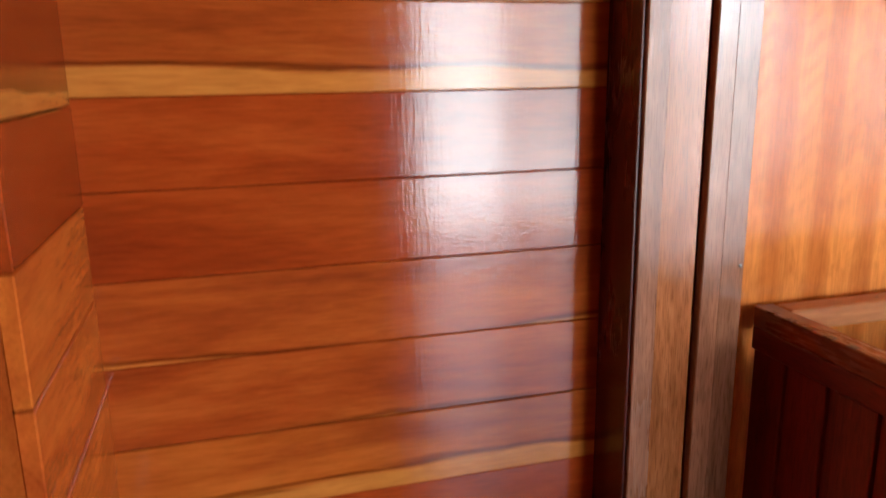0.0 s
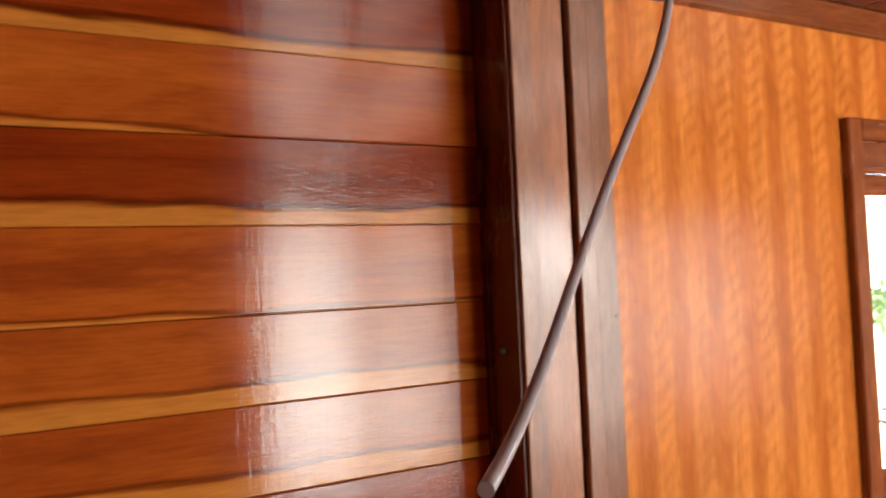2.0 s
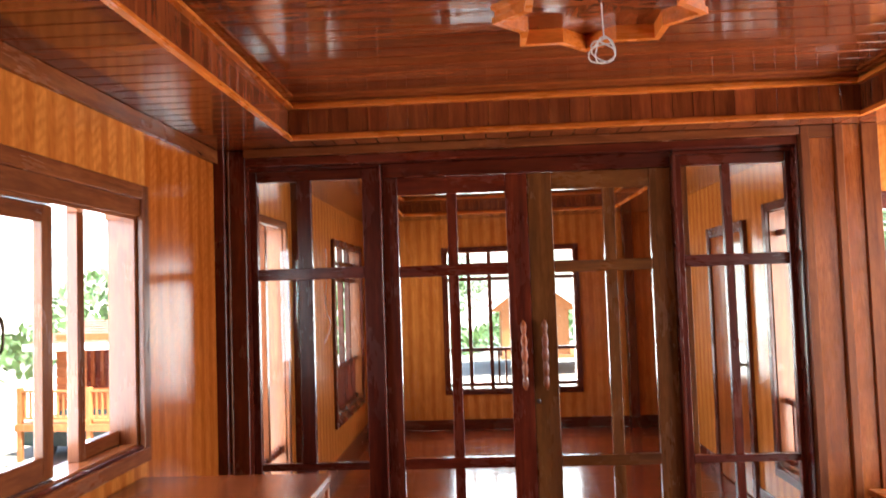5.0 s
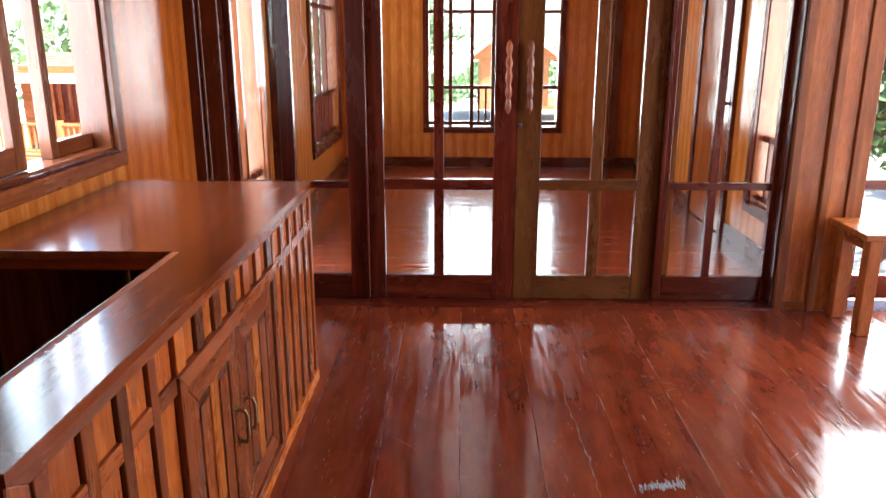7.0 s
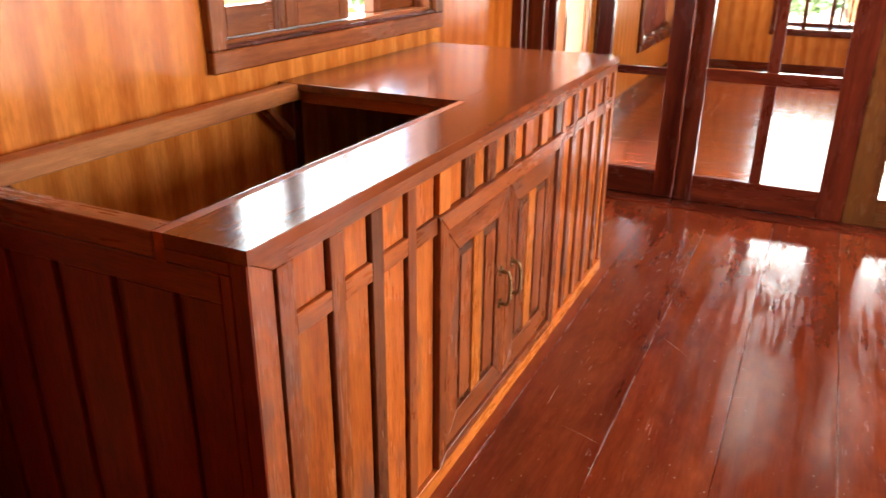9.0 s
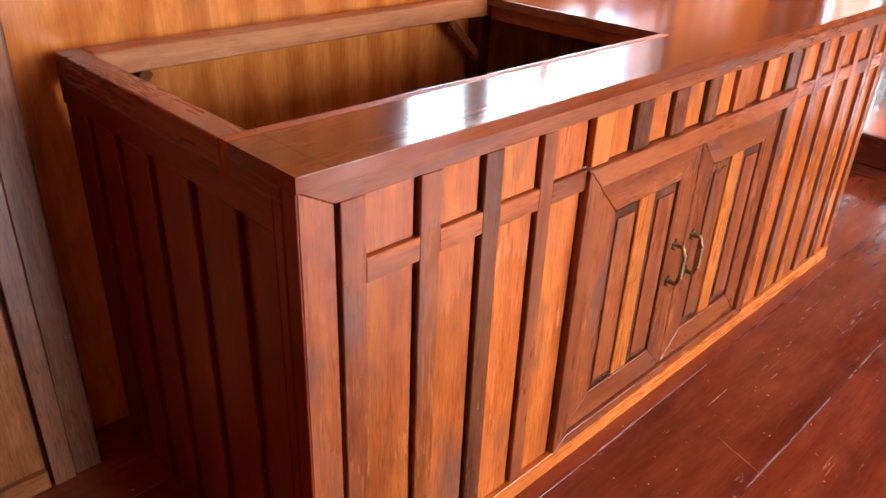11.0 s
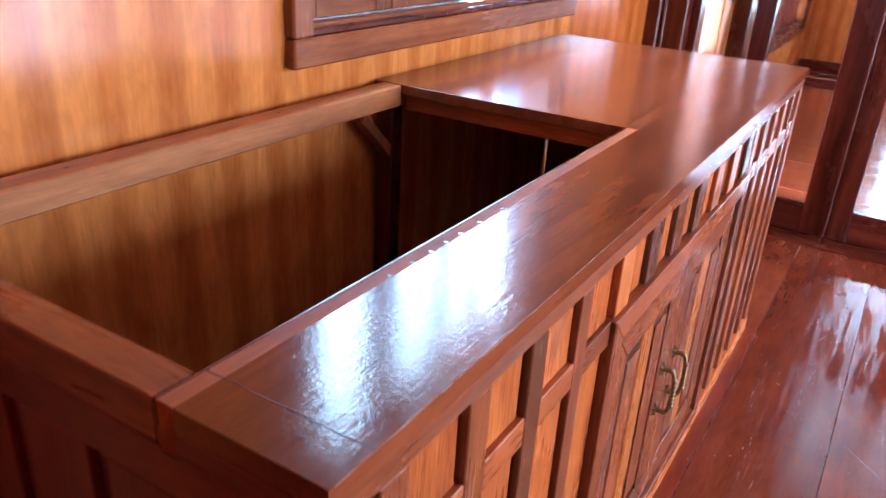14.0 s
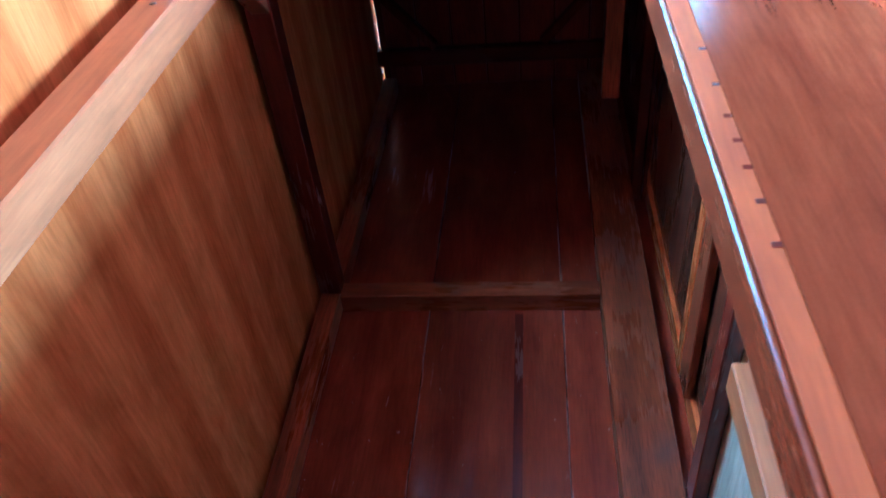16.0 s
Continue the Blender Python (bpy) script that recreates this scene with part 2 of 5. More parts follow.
        worn = math_node(nt, "MAXIMUM", math_node(nt, "MULTIPLY", edge, chip), math_node(nt, "MAXIMUM", math_node(nt, "MULTIPLY", scuff, 0.45), speck))
        blotch = noise_tex(nt, mapped(nt, vec, by_axis(axis, 3.2, 7.0)), 1.0, 4.0, 0.6, 0.6)
        col = mix_col(nt, 0.5, col, ramp(nt, blotch, [(0.36, (0.52, 0.46, 0.44)), (0.52, (1.0, 1.0, 1.0)), (0.70, (1.35, 1.55, 1.5))]), "MULTIPLY")
        col = mix_col(nt, math_node(nt, "MULTIPLY", worn, 0.42), col, (0.42, 0.33, 0.28))
    if key in ("ceiling", "floor"):
        bsdf.inputs["Specular IOR Level"].default_value = 0.8
    elif key in ("pillar", "pillarpanel", "ply", "inneredge"):
        bsdf.inputs["Specular IOR Level"].default_value = 0.36 if key == "ply" else 0.2
    ln.new(col, bsdf.inputs["Base Color"])
    smear = noise_tex(nt, mapped(nt, vec, by_axis(axis, 2.2, 4.5)), 1.0, 4.0, 0.6)
    rg = math_node(nt, "ADD", math_node(nt, "MULTIPLY_ADD", fibre, 0.08, rough - 0.04),
                   math_node(nt, "MULTIPLY", ramp(nt, smear, [(0.45, (0, 0, 0)), (0.8, (1, 1, 1))]), 0.04 if key in ("plank", "top", "floor", "ceiling") else 0.12))
    if worn is not None:
        streak = noise_tex(nt, mapped(nt, vec, by_axis(axis, 2.6, 48.0)), 1.0, 6.0, 0.75, 0.4)
        rg = math_node(nt, "ADD", rg, math_node(nt, "MULTIPLY", ramp(nt, streak, [(0.44, (0, 0, 0)), (0.56, (1, 1, 1))]), 0.17))
        rg = math_node(nt, "ADD", rg, math_node(nt, "MULTIPLY", worn, 0.3))
    ln.new(rg, bsdf.inputs["Roughness"])
    height = math_node(nt, "ADD", math_node(nt, "MULTIPLY", fibre, 0.4), math_node(nt, "MULTIPLY", pores, 0.2))
    wavy = noise_tex(nt, mapped(nt, vec, by_axis(axis, 5.0, 9.0)), 1.0, 2.0, 0.5)
    height = math_node(nt, "ADD", height, math_node(nt, "MULTIPLY", wavy, 0.35 if key == "plank" else 0.9))
    if key == "floor":
        cup = math_node(nt, "SUBTRACT", across, 0.5)
        height = math_node(nt, "SUBTRACT", height, math_node(nt, "MULTIPLY", math_node(nt, "MULTIPLY", cup, cup), 9.0))
        dent = noise_tex(nt, mapped(nt, vec, by_axis(axis, 14.0, 30.0)), 1.0, 3.0, 0.6)
        height = math_node(nt, "ADD", height, math_node(nt, "ADD", math_node(nt, "MULTIPLY", wavy, 2.2), math_node(nt, "MULTIPLY", dent, 1.6)))
    if key == "top":
        peel = noise_tex(nt, vec, 170.0, 2.0, 0.5)
        height = math_node(nt, "ADD", height, math_node(nt, "MULTIPLY", peel, 0.5))
    if key == "plank":
        saw = noise_tex(nt, mapped(nt, vec, by_axis(axis, 150.0, 10.0)), 1.0, 2.0, 0.6)
        fleck = ramp(nt, noise_tex(nt, mapped(nt, vec, by_axis(axis, 34.0, 300.0)), 1.0, 2.0, 0.6), [(0.40, (0, 0, 0)), (0.62, (1, 1, 1))])
        height = math_node(nt, "ADD", height, math_node(nt, "ADD", math_node(nt, "MULTIPLY", saw, 0.4), math_node(nt, "MULTIPLY", fleck, 0.20)))
    bump = ns.new("ShaderNodeBump")
    bump.inputs["Strength"].default_value = {"floor": 0.12, "ceiling": 0.14, "plank": 0.17}.get(key, 0.17)
    bump.inputs["Distance"].default_value = 0.002
    ln.new(height, bump.inputs["Height"])
    ln.new(bump.outputs[0], bsdf.inputs["Normal"])
    MATS[name] = m
    return m


def plain(name, col, rough=0.5, metal=0.0, vary=0.12, scale=8.0, relief=True):
    if name in MATS:
        return MATS[name]
    m, nt, ns, ln, bsdf = nodes_of(name)
    tc = ns.new("ShaderNodeTexCoord")
    n1 = noise_tex(nt, tc.outputs["Object"], scale, 4.0, 0.6)
    n2 = noise_tex(nt, tc.outputs["Object"], scale * 14, 2.0, 0.5)
    c = ramp(nt, n1, [(0.3, tuple(v * (1 - vary) for v in col)), (0.7, tuple(min(1, v * (1 + vary)) for v in col))])
    ln.new(c, bsdf.inputs["Base Color"])
    ln.new(math_node(nt, "MULTIPLY_ADD", n2, 0.16, rough - 0.08), bsdf.inputs["Roughness"])
    bsdf.inputs["Metallic"].default_value = metal
    if relief:
        bump = ns.new("ShaderNodeBump")
        bump.inputs["Strength"].default_value = 0.15
        bump.inputs["Distance"].default_value = 0.002
        ln.new(n2, bump.inputs["Height"])
        ln.new(bump.outputs[0], bsdf.inputs["Normal"])
    else:
        bsdf.inputs["Specular IOR Level"].default_value = 0.15
    MATS[name] = m
    return m


def glass_material():
    if "glass" in MATS:
        return MATS["glass"]
    m, nt, ns, ln, bsdf = nodes_of("pane_glass")
    out = ns["Material Output"]
    tr = ns.new("ShaderNodeBsdfTransparent")
    tr.inputs[0].default_value = (0.93, 0.96, 0.94, 1)
    gl = ns.new("ShaderNodeBsdfGlossy")
    gl.inputs["Roughness"].default_value = 0.02
    lw = ns.new("ShaderNodeLayerWeight")
    lw.inputs[0].default_value = 0.5
    fac = math_node(nt, "MULTIPLY_ADD", math_node(nt, "POWER", lw.outputs["Facing"], 4.0), 0.85, 0.035)
    mx = ns.new("ShaderNodeMixShader")
    ln.new(fac, mx.inputs[0])
    ln.new(tr.outputs[0], mx.inputs[1])
    ln.new(gl.outputs[0], mx.inputs[2])
    ln.new(mx.outputs[0], out.inputs[0])
    MATS["glass"] = m
    return m


BRASS = plain("antique_brass", (0.24, 0.165, 0.075), 0.34, 0.9, 0.35, 60)
STEEL = plain("dark_steel", (0.16, 0.15, 0.14), 0.35, 0.9, 0.2, 60)
WHITE_WIRE = plain("white_wire", (0.72, 0.72, 0.70), 0.4)
TARNISHED = plain("tarnished_brass", (0.11, 0.085, 0.050), 0.38, 0.85, 0.3, 60)
GREY_WIRE = plain("grey_wire", (0.30, 0.25, 0.26), 0.38)
GROUND = plain("dry_ground", (0.42, 0.38, 0.32), 0.95, 0, 0.2, 0.6, False)
ROOF = plain("roof_tile", (0.34, 0.17, 0.12), 0.85, 0, 0.25, 2.0, False)
WHITE_TRIM = plain("white_trim", (0.75, 0.73, 0.70), 0.6)
LEAF = plain("leaf", (0.07, 0.13, 0.035), 0.6, 0, 0.5, 3.0)
BARK = plain("bark", (0.13, 0.09, 0.06), 0.9, 0, 0.3, 6.0)
CAR_PAINT = plain("dark_car_paint", (0.03, 0.05, 0.05), 0.25)
TYRE = plain("tyre_rubber", (0.03, 0.03, 0.03), 0.85)
GLASS = glass_material()

# ---- mesh helpers ----
WORLD_AT = {}
CACHE = {}


def box_into(bm, x0, x1, y0, y1, z0, z1, bevel=0.0):
    c = ((x0 + x1) / 2, (y0 + y1) / 2, (z0 + z1) / 2)
    vs = [bm.verts.new((x, y, z)) for x in (x0, x1) for y in (y0, y1) for z in (z0, z1)]
    fs = [bm.faces.new([vs[i] for i in q]) for q in
          ((0, 1, 3, 2), (4, 6, 7, 5), (0, 4, 5, 1), (2, 3, 7, 6), (0, 2, 6, 4), (1, 5, 7, 3))]
    if bevel:
        es = {e for f in fs for e in f.edges}
        bmesh.ops.bevel(bm, geom=list(es), offset=bevel, segments=1, affect="EDGES")
    return c


def finish(bm, name, smooth=False):
    me = bpy.data.meshes.new(name)
    bmesh.ops.recalc_face_normals(bm, faces=bm.faces)
    bm.to_mesh(me)
    bm.free()
    if smooth:
        for p in me.polygons:
            p.use_smooth = True
    return me


def thing(name, at, label, category, group="", kind=""):
    ob = new(name)
    ob.location = at
    ob.empty_display_size = 0.1
    WORLD_AT[ob] = Vector(at)
    return tagged(ob, label, category, group, kind)


def place(ob, parent, at, label=""):
    """Puts ob under parent with its origin at the world point at."""
    ob.parent = parent
    base = WORLD_AT[parent] if parent else Vector((0, 0, 0))
    ob.location = Vector(at) - base
    WORLD_AT[ob] = Vector(at)
    if label:
        tagged(ob, label)
    return ob


def part(name, bm, material, parent, label="", at=(0, 0, 0), smooth=False):
    """Links a bmesh, whose points are relative to the world point at, as one mesh under a thing or a part."""
    me = finish(bm, name, smooth)
    me.materials.append(material)
    return place(new(name, me), parent, at, label)


def board(name, x0, x1, y0, y1, z0, z1, key, parent, label="", bevel=0.002, axis=None):
    """A bevelled board; key is a wood, or a material. Boards of one size share their mesh."""
    d = (round(x1 - x0, 4), round(y1 - y0, 4), round(z1 - z0, 4))
    if axis is None:
        axis = "xyz"[max(range(3), key=lambda i: d[i])]
    mat = wood(key, axis) if isinstance(key, str) else key
    ck = (d, mat.name, bevel)
    if ck not in CACHE:
        bm = bmesh.new()
        h = [v / 2 for v in d]
        box_into(bm, -h[0], h[0], -h[1], h[1], -h[2], h[2], min(bevel, min(d) * 0.3))
        me = finish(bm, name)
        me.materials.append(mat)
        CACHE[ck] = me
    ob = new(name, CACHE[ck])
    return place(ob, parent, ((x0 + x1) / 2, (y0 + y1) / 2, (z0 + z1) / 2), label)


def tube(name, points, radius, material, parent=None, label="", resolution=3):
    """A round wire or rod along points, as a mesh."""
    cu = bpy.data.curves.new(name, "CURVE")
    cu.dimensions = "3D"
    cu.bevel_depth = radius
    cu.bevel_resolution = resolution
    cu.use_fill_caps = True
    sp = cu.splines.new("NURBS")
    sp.points.add(len(points) - 1)
    base = Vector(points[0])
    for p, q in zip(sp.points, points):
        p.co = (*(Vector(q) - base), 1)
    sp.use_endpoint_u = True
    sp.order_u = 4
    tmp = bpy.data.objects.new(name + "_tmp", cu)
    scene.collection.objects.link(tmp)
    me = bpy.data.meshes.new_from_object(tmp.evaluated_get(bpy.context.evaluated_depsgraph_get()))
    bpy.data.objects.remove(tmp)
    me.materials.append(material)
    for p in me.polygons:
        p.use_smooth = True
    return place(new(name, me), parent, base, label)


def lathe(name, profile, centre, material, parent, label="", axis="z", segs=14):
    """A turned part: profile of (radius, height)."""
    bm = bmesh.new()
    rings = []
    for r, h in profile:
        ring = []
        for i in range(segs):
            a = 2 * math.pi * i / segs
            u, v = r * math.cos(a), r * math.sin(a)
            ring.append(bm.verts.new((u, v, h) if axis == "z" else ((h, u, v) if axis == "x" else (u, h, v))))
        rings.append(ring)
    for a, b in zip(rings, rings[1:]):
        for i in range(segs):
            bm.faces.new((a[i], a[(i + 1) % segs], b[(i + 1) % segs], b[i]))
    bm.faces.new(rings[0])
    bm.faces.new(rings[-1])
    return part(name, bm, material, parent, label, centre, True)


def wall_mesh(name, fixed, lo, hi, a0, a1, z0, z1, openings, material, label):
    """A wall with holes. fixed: 'x' or 'y', the axis of its thickness lo..hi; a0..a1 along; openings (a, b, z, z)."""
    bm = bmesh.new()
    cuts_a = sorted({a0, a1, *[v for o in openings for v in o[:2]]})
    for p, q in zip(cuts_a, cuts_a[1:]):
        mid = (p + q) / 2
        holes = sorted((o[2], o[3]) for o in openings if o[0] <= mid <= o[1])
        z = z0
        spans = []
        for h0, h1 in holes:
            if h0 > z:
                spans.append((z, h0))
            z = h1
        if z < z1:
            spans.append((z, z1))
        for s0, s1 in spans:
            if fixed == "x":
                box_into(bm, lo, hi, p, q, s0, s1)
            else:
                box_into(bm, p, q, lo, hi, s0, s1)
    bmesh.ops.remove_doubles(bm, verts=bm.verts, dist=0.0005)
    seen = {}
    for f in bm.faces:
        seen.setdefault(tuple(round(v, 4) for v in f.calc_center_median()), []).append(f)
    bmesh.ops.delete(bm, geom=[f for fs in seen.values() if len(fs) > 1 for f in fs], context="FACES")
    ob = part(name, bm, material, None)
    return tagged(ob, label, "wall", kind="structure")

# ---- large structure ----
CEIL = 2.472
TRAY_Z = 2.672
HALL_Z = 2.50
X_RIGHT = 4.35
Y_BACK = -4.0
Y_FAR = 8.0
PLY = wood("ply", "z")

wall_mesh("wall_west", "x", -0.12, 0.0, -0.10, 3.16, 0.0, 2.75, [(0.90, 2.21, 1.03, 2.03)], PLY,
          "orange veneered plywood wall with a window")
wall_mesh("wall_west_core", "x", -0.16, -0.040, -1.46, -0.10, 0.0, 2.75, [], wood("plank", "y"),
          "plain wooden wall behind horizontal planks")
wall_mesh("wall_return", "y", -1.46, -1.362, -0.04, 0.45, 0.0, 2.75, [], wood("plank", "x"),
          "short wooden partition behind horizontal planks")
wall_mesh("wall_hall", "x", 0.33, 0.45, Y_BACK, -1.46, 0.0, 2.75, [], PLY, "plain veneered wall of the rear space")
wall_mesh("wall_south", "y", Y_BACK - 0.12, Y_BACK, 0.33, X_RIGHT + 0.12, 0.0, 2.75, [], PLY,
          "plain veneered rear wall")
wall_mesh("wall_east", "x", X_RIGHT, X_RIGHT + 0.12, Y_BACK, 3.44, 0.0, 2.75,
          [(0.35, 2.02, 0.06, 2.23), (2.45, 3.25, 0.06, 2.27)], PLY, "veneered wall with large openings")
wall_mesh("wall_north_end", "y", 3.32, 3.44, 3.62, X_RIGHT, 0.0, 2.75, [(3.622, 4.28, 0.0, 2.12)], PLY,
          "veneered wall end with a glazed door opening")
wall_mesh("wall_north_head", "y", 3.25, 3.44, -0.12, 3.62, 2.44, 2.75, [], PLY, "wall strip above the glazed doors")
wall_mesh("wall_far_west", "x", -0.06, 0.08, 3.44, Y_FAR, 0.0, 2.75,
          [(3.62, 4.30, 0.0, 2.12), (6.05, 7.60, 0.45, 2.10)], PLY, "veneered wall of the next room with openings")
wall_mesh("wall_far_north", "y", Y_FAR, Y_FAR + 0.12, -0.06, 3.60, 0.0, 2.75, [(1.05, 2.55, 0.46, 2.08)], PLY,
          "veneered end wall of the next room with a barred window")
wall_mesh("wall_far_east", "x", 3.48, 3.60, 3.44, Y_FAR, 0.0, 2.75, [(3.62, 4.40, 0.35, 2.12)], PLY,
          "veneered side wall of the next room with a tall window")


def ceiling_boards(bm, x0, x1, y0, y1, z, along, width, drop=0.016, gap=0.007):
    a0, a1 = (y0, y1) if along == "x" else (x0, x1)
    n = max(1, round((a1 - a0) / width))
    w = (a1 - a0) / n
    for i in range(n):
        p, q = a0 + i * w + gap / 2, a0 + (i + 1) * w - gap / 2
        if along == "x":
            box_into(bm, x0, x1, p, q, z, z + drop, 0.002)
        else:
            box_into(bm, p, q, y0, y1, z, z + drop, 0.002)


def slab(bm, outline, z, drop=0.016):
    """A flat board with the given outline, its face at height z."""
    lo = [bm.verts.new((x, y, z)) for x, y in outline]
    hi = [bm.verts.new((x, y, z + drop)) for x, y in outline]
    bm.faces.new(lo[::-1])
    bm.faces.new(hi)
    for i in range(len(outline)):
        k = (i + 1) % len(outline)
        bm.faces.new((lo[i], lo[k], hi[k], hi[i]))


def margin_boards(bm, a0, a1, b_out, b_in, t0, t1, along, width, gap=0.007):
    """Boards side by side from a0 to a1 between an outer edge and the tray, mitred outside t0..t1."""
    def inner(a):
        u = 1.0
        if a < t0:
            u = (a - a0) / (t0 - a0)
        elif a > t1:
            u = (a1 - a) / (a1 - t1)
        return b_out + (b_in - b_out) * max(0.02, u)
    n = max(1, round((a1 - a0) / width))
    w = (a1 - a0) / n
    for i in range(n):
        p, q = a0 + i * w + gap / 2, a0 + (i + 1) * w - gap / 2
        pts = [(b_out, p), (inner(p), p), (inner(q), q), (b_out, q)]
        slab(bm, pts if along == "x" else [(y, x) for x, y in pts], CEIL)


def tray_ceiling(name, x0, x1, y0, y1, tx0, tx1, ty0, ty1, label):
    """Boarded ceiling with a sunk rectangle, all boards in one mesh."""
    for along in ("x", "y"):
        bm = bmesh.new()
        if along == "x":
            margin_boards(bm, y0, y1, x0, tx0, ty0, ty1, "x", 0.105)
            margin_boards(bm, y0, y1, x1, tx1, ty0, ty1, "x", 0.105)
            ceiling_boards(bm, tx0 - 0.02, tx1 + 0.02, ty0 - 0.02, ty1 + 0.02, TRAY_Z, "x", 0.122)
        else:
            margin_boards(bm, x0, x1, y0, ty0, tx0, tx1, "y", 0.118)
            margin_boards(bm, x0, x1, y1, ty1, tx0, tx1, "y", 0.118)
        ob = part(name if along == "x" else name + "_cross", bm, wood("ceiling", along, True), None)
        tagged(ob, label, "ceiling", kind="structure")
    # dark backing above the joints
    bm = bmesh.new()
    for a, b, c, d, z in ((x0, tx0 - 0.02, y0, y1, CEIL), (tx1 + 0.02, x1, y0, y1, CEIL), (tx0 - 0.02, tx1 + 0.02, y0, ty0 - 0.02, CEIL),
                          (tx0 - 0.02, tx1 + 0.02, ty1 + 0.02, y1, CEIL),
                          (tx0 - 0.03, tx1 + 0.03, ty0 - 0.03, ty1 + 0.03, TRAY_Z)):
        box_into(bm, a, b, c, d, z + 0.0185, z + 0.05)
    tagged(part(name + "_backing", bm, wood("frame", "x"), None), "dark ceiling battens above the boards", "ceiling", kind="structure")
    # upright boards round the sunk part
    bm = bmesh.new()
    n = round((tx1 - tx0) / 0.105)
    for i in range(n):
        a, b = tx0 + (tx1 - tx0) * i / n + 0.001, tx0 + (tx1 - tx0) * (i + 1) / n - 0.001
        box_into(bm, a, b, ty0 - 0.018, ty0, CEIL + 0.017, TRAY_Z, 0.0015)
        box_into(bm, a, b, ty1, ty1 + 0.018, CEIL + 0.017, TRAY_Z, 0.0015)
    n = round((ty1 - ty0) / 0.105)
    for i in range(n):
        a, b = ty0 + (ty1 - ty0) * i / n + 0.001, ty0 + (ty1 - ty0) * (i + 1) / n - 0.001
        box_into(bm, tx0 - 0.018, tx0, a, b, CEIL + 0.018, TRAY_Z, 0.0015)
        box_into(bm, tx1, tx1 + 0.018, a, b, CEIL + 0.018, TRAY_Z, 0.0015)
    tagged(part(name + "_upstand", bm, wood("ceiling", "z", True), None), "upright dark boards round the sunk ceiling", "ceiling", kind="structure")


tray_ceiling("ceiling", 0.0, X_RIGHT, -0.12, 3.25, 0.485, 3.45, 0.45, 2.96, "dark varnished boarded ceiling with a sunk tray")
tray_ceiling("ceiling_far", 0.08, 3.48, 3.44, Y_FAR, 0.62, 2.95, 4.3, 7.35, "dark varnished boarded ceiling of the next room")
bm = bmesh.new()
ceiling_boards(bm, -0.04, X_RIGHT, Y_BACK, -0.135, HALL_Z, "x", 0.12)
tagged(part("ceiling_rear", bm, wood("ceiling", "x", True), None), "dark varnished boarded ceiling over the rear", "ceiling", kind="structure")
bm = bmesh.new()
box_into(bm, -0.04, X_RIGHT, Y_BACK, -0.135, HALL_Z + 0.017, HALL_Z + 0.05)
tagged(part("ceiling_rear_backing", bm, wood("frame", "x"), None), "dark battens above the rear ceiling", "ceiling", kind="structure")
bm = bmesh.new()
box_into(bm, -1.2, X_RIGHT + 1.2, Y_BACK - 1.2, Y_FAR + 1.3, 2.755, 2.83)
tagged(part("roof_deck", bm, ROOF, None), "plain roof deck with wide eaves", "roof", kind="structure")


def moulding_ring(name, x0, x1, y0, y1, z0, z1, out, label):
    """A mitred moulding with two steps round the inside of a rectangle."""
    prof = [(0, z0), (out, z0), (out, z0 + (z1 - z0) * 0.35), (out * 0.62, z0 + (z1 - z0) * 0.45),
            (out * 0.62, z0 + (z1 - z0) * 0.75), (out * 0.3, z1), (0, z1)]
    for k, (p, q, nrm) in enumerate((((x0, y0), (x1, y0), (0, 1)), ((x1, y0), (x1, y1), (-1, 0)),
                                     ((x1, y1), (x0, y1), (0, -1)), ((x0, y1), (x0, y0), (1, 0)))):
        d = (Vector(q) - Vector(p)).normalized()
        bm = bmesh.new()
        rings = []
        for end, s in ((p, 1), (q, -1)):
            rings.append([bm.verts.new((end[0] + nrm[0] * o + d[0] * s * o, end[1] + nrm[1] * o + d[1] * s * o, z)) for o, z in prof])
        for i in range(len(prof)):
            j = (i + 1) % len(prof)
            bm.faces.new((rings[0][i], rings[0][j], rings[1][j], rings[1][i]))
        bm.faces.new(rings[0])
        bm.faces.new(rings[1])
        tagged(part(name, bm, wood("moulding", "x" if k % 2 == 0 else "y"), None), label, "moulding", kind="structure")


for tag, r in (("trim_tray", (0.485, 3.45, 0.45, 2.96)), ("trim_tray_far", (0.62, 2.95, 4.3, 7.35))):
    moulding_ring(tag + "_lower", *r, CEIL - 0.006, CEIL + 0.026, 0.026, "bright orange moulding round the sunk ceiling")
    moulding_ring(tag + "_upper", *r, TRAY_Z - 0.038, TRAY_Z - 0.001, 0.03, "bright orange moulding at the top of the tray")

# floor: boards as parts
floor = thing("floor", (0, 0, 0), "glossy dark red varnished floorboards with scuffs", "floor", kind="structure")
rng = random.Random(4)
x = -0.04
while x < X_RIGHT - 0.01:
    w = min(0.2985, X_RIGHT - x)
    cut = rng.uniform(-1.2, 0.3)
    ys = [Y_BACK, cut - 2.0, cut, 3.165]
    for y0, y1 in zip(ys, ys[1:]):
        dz = rng.uniform(-0.0006, 0.0)
        board("floorboard", x + 0.0006, x + w - 0.0006, y0 + 0.0006, y1 - 0.0006, -0.03 + dz, dz, "floor", floor, bevel=0.0008)
    x += w
floor_far = thing("floor_far", (0, 3.44, 0), "glossy dark red varnished boards of the next room", "floor", kind="structure")
y = 3.345
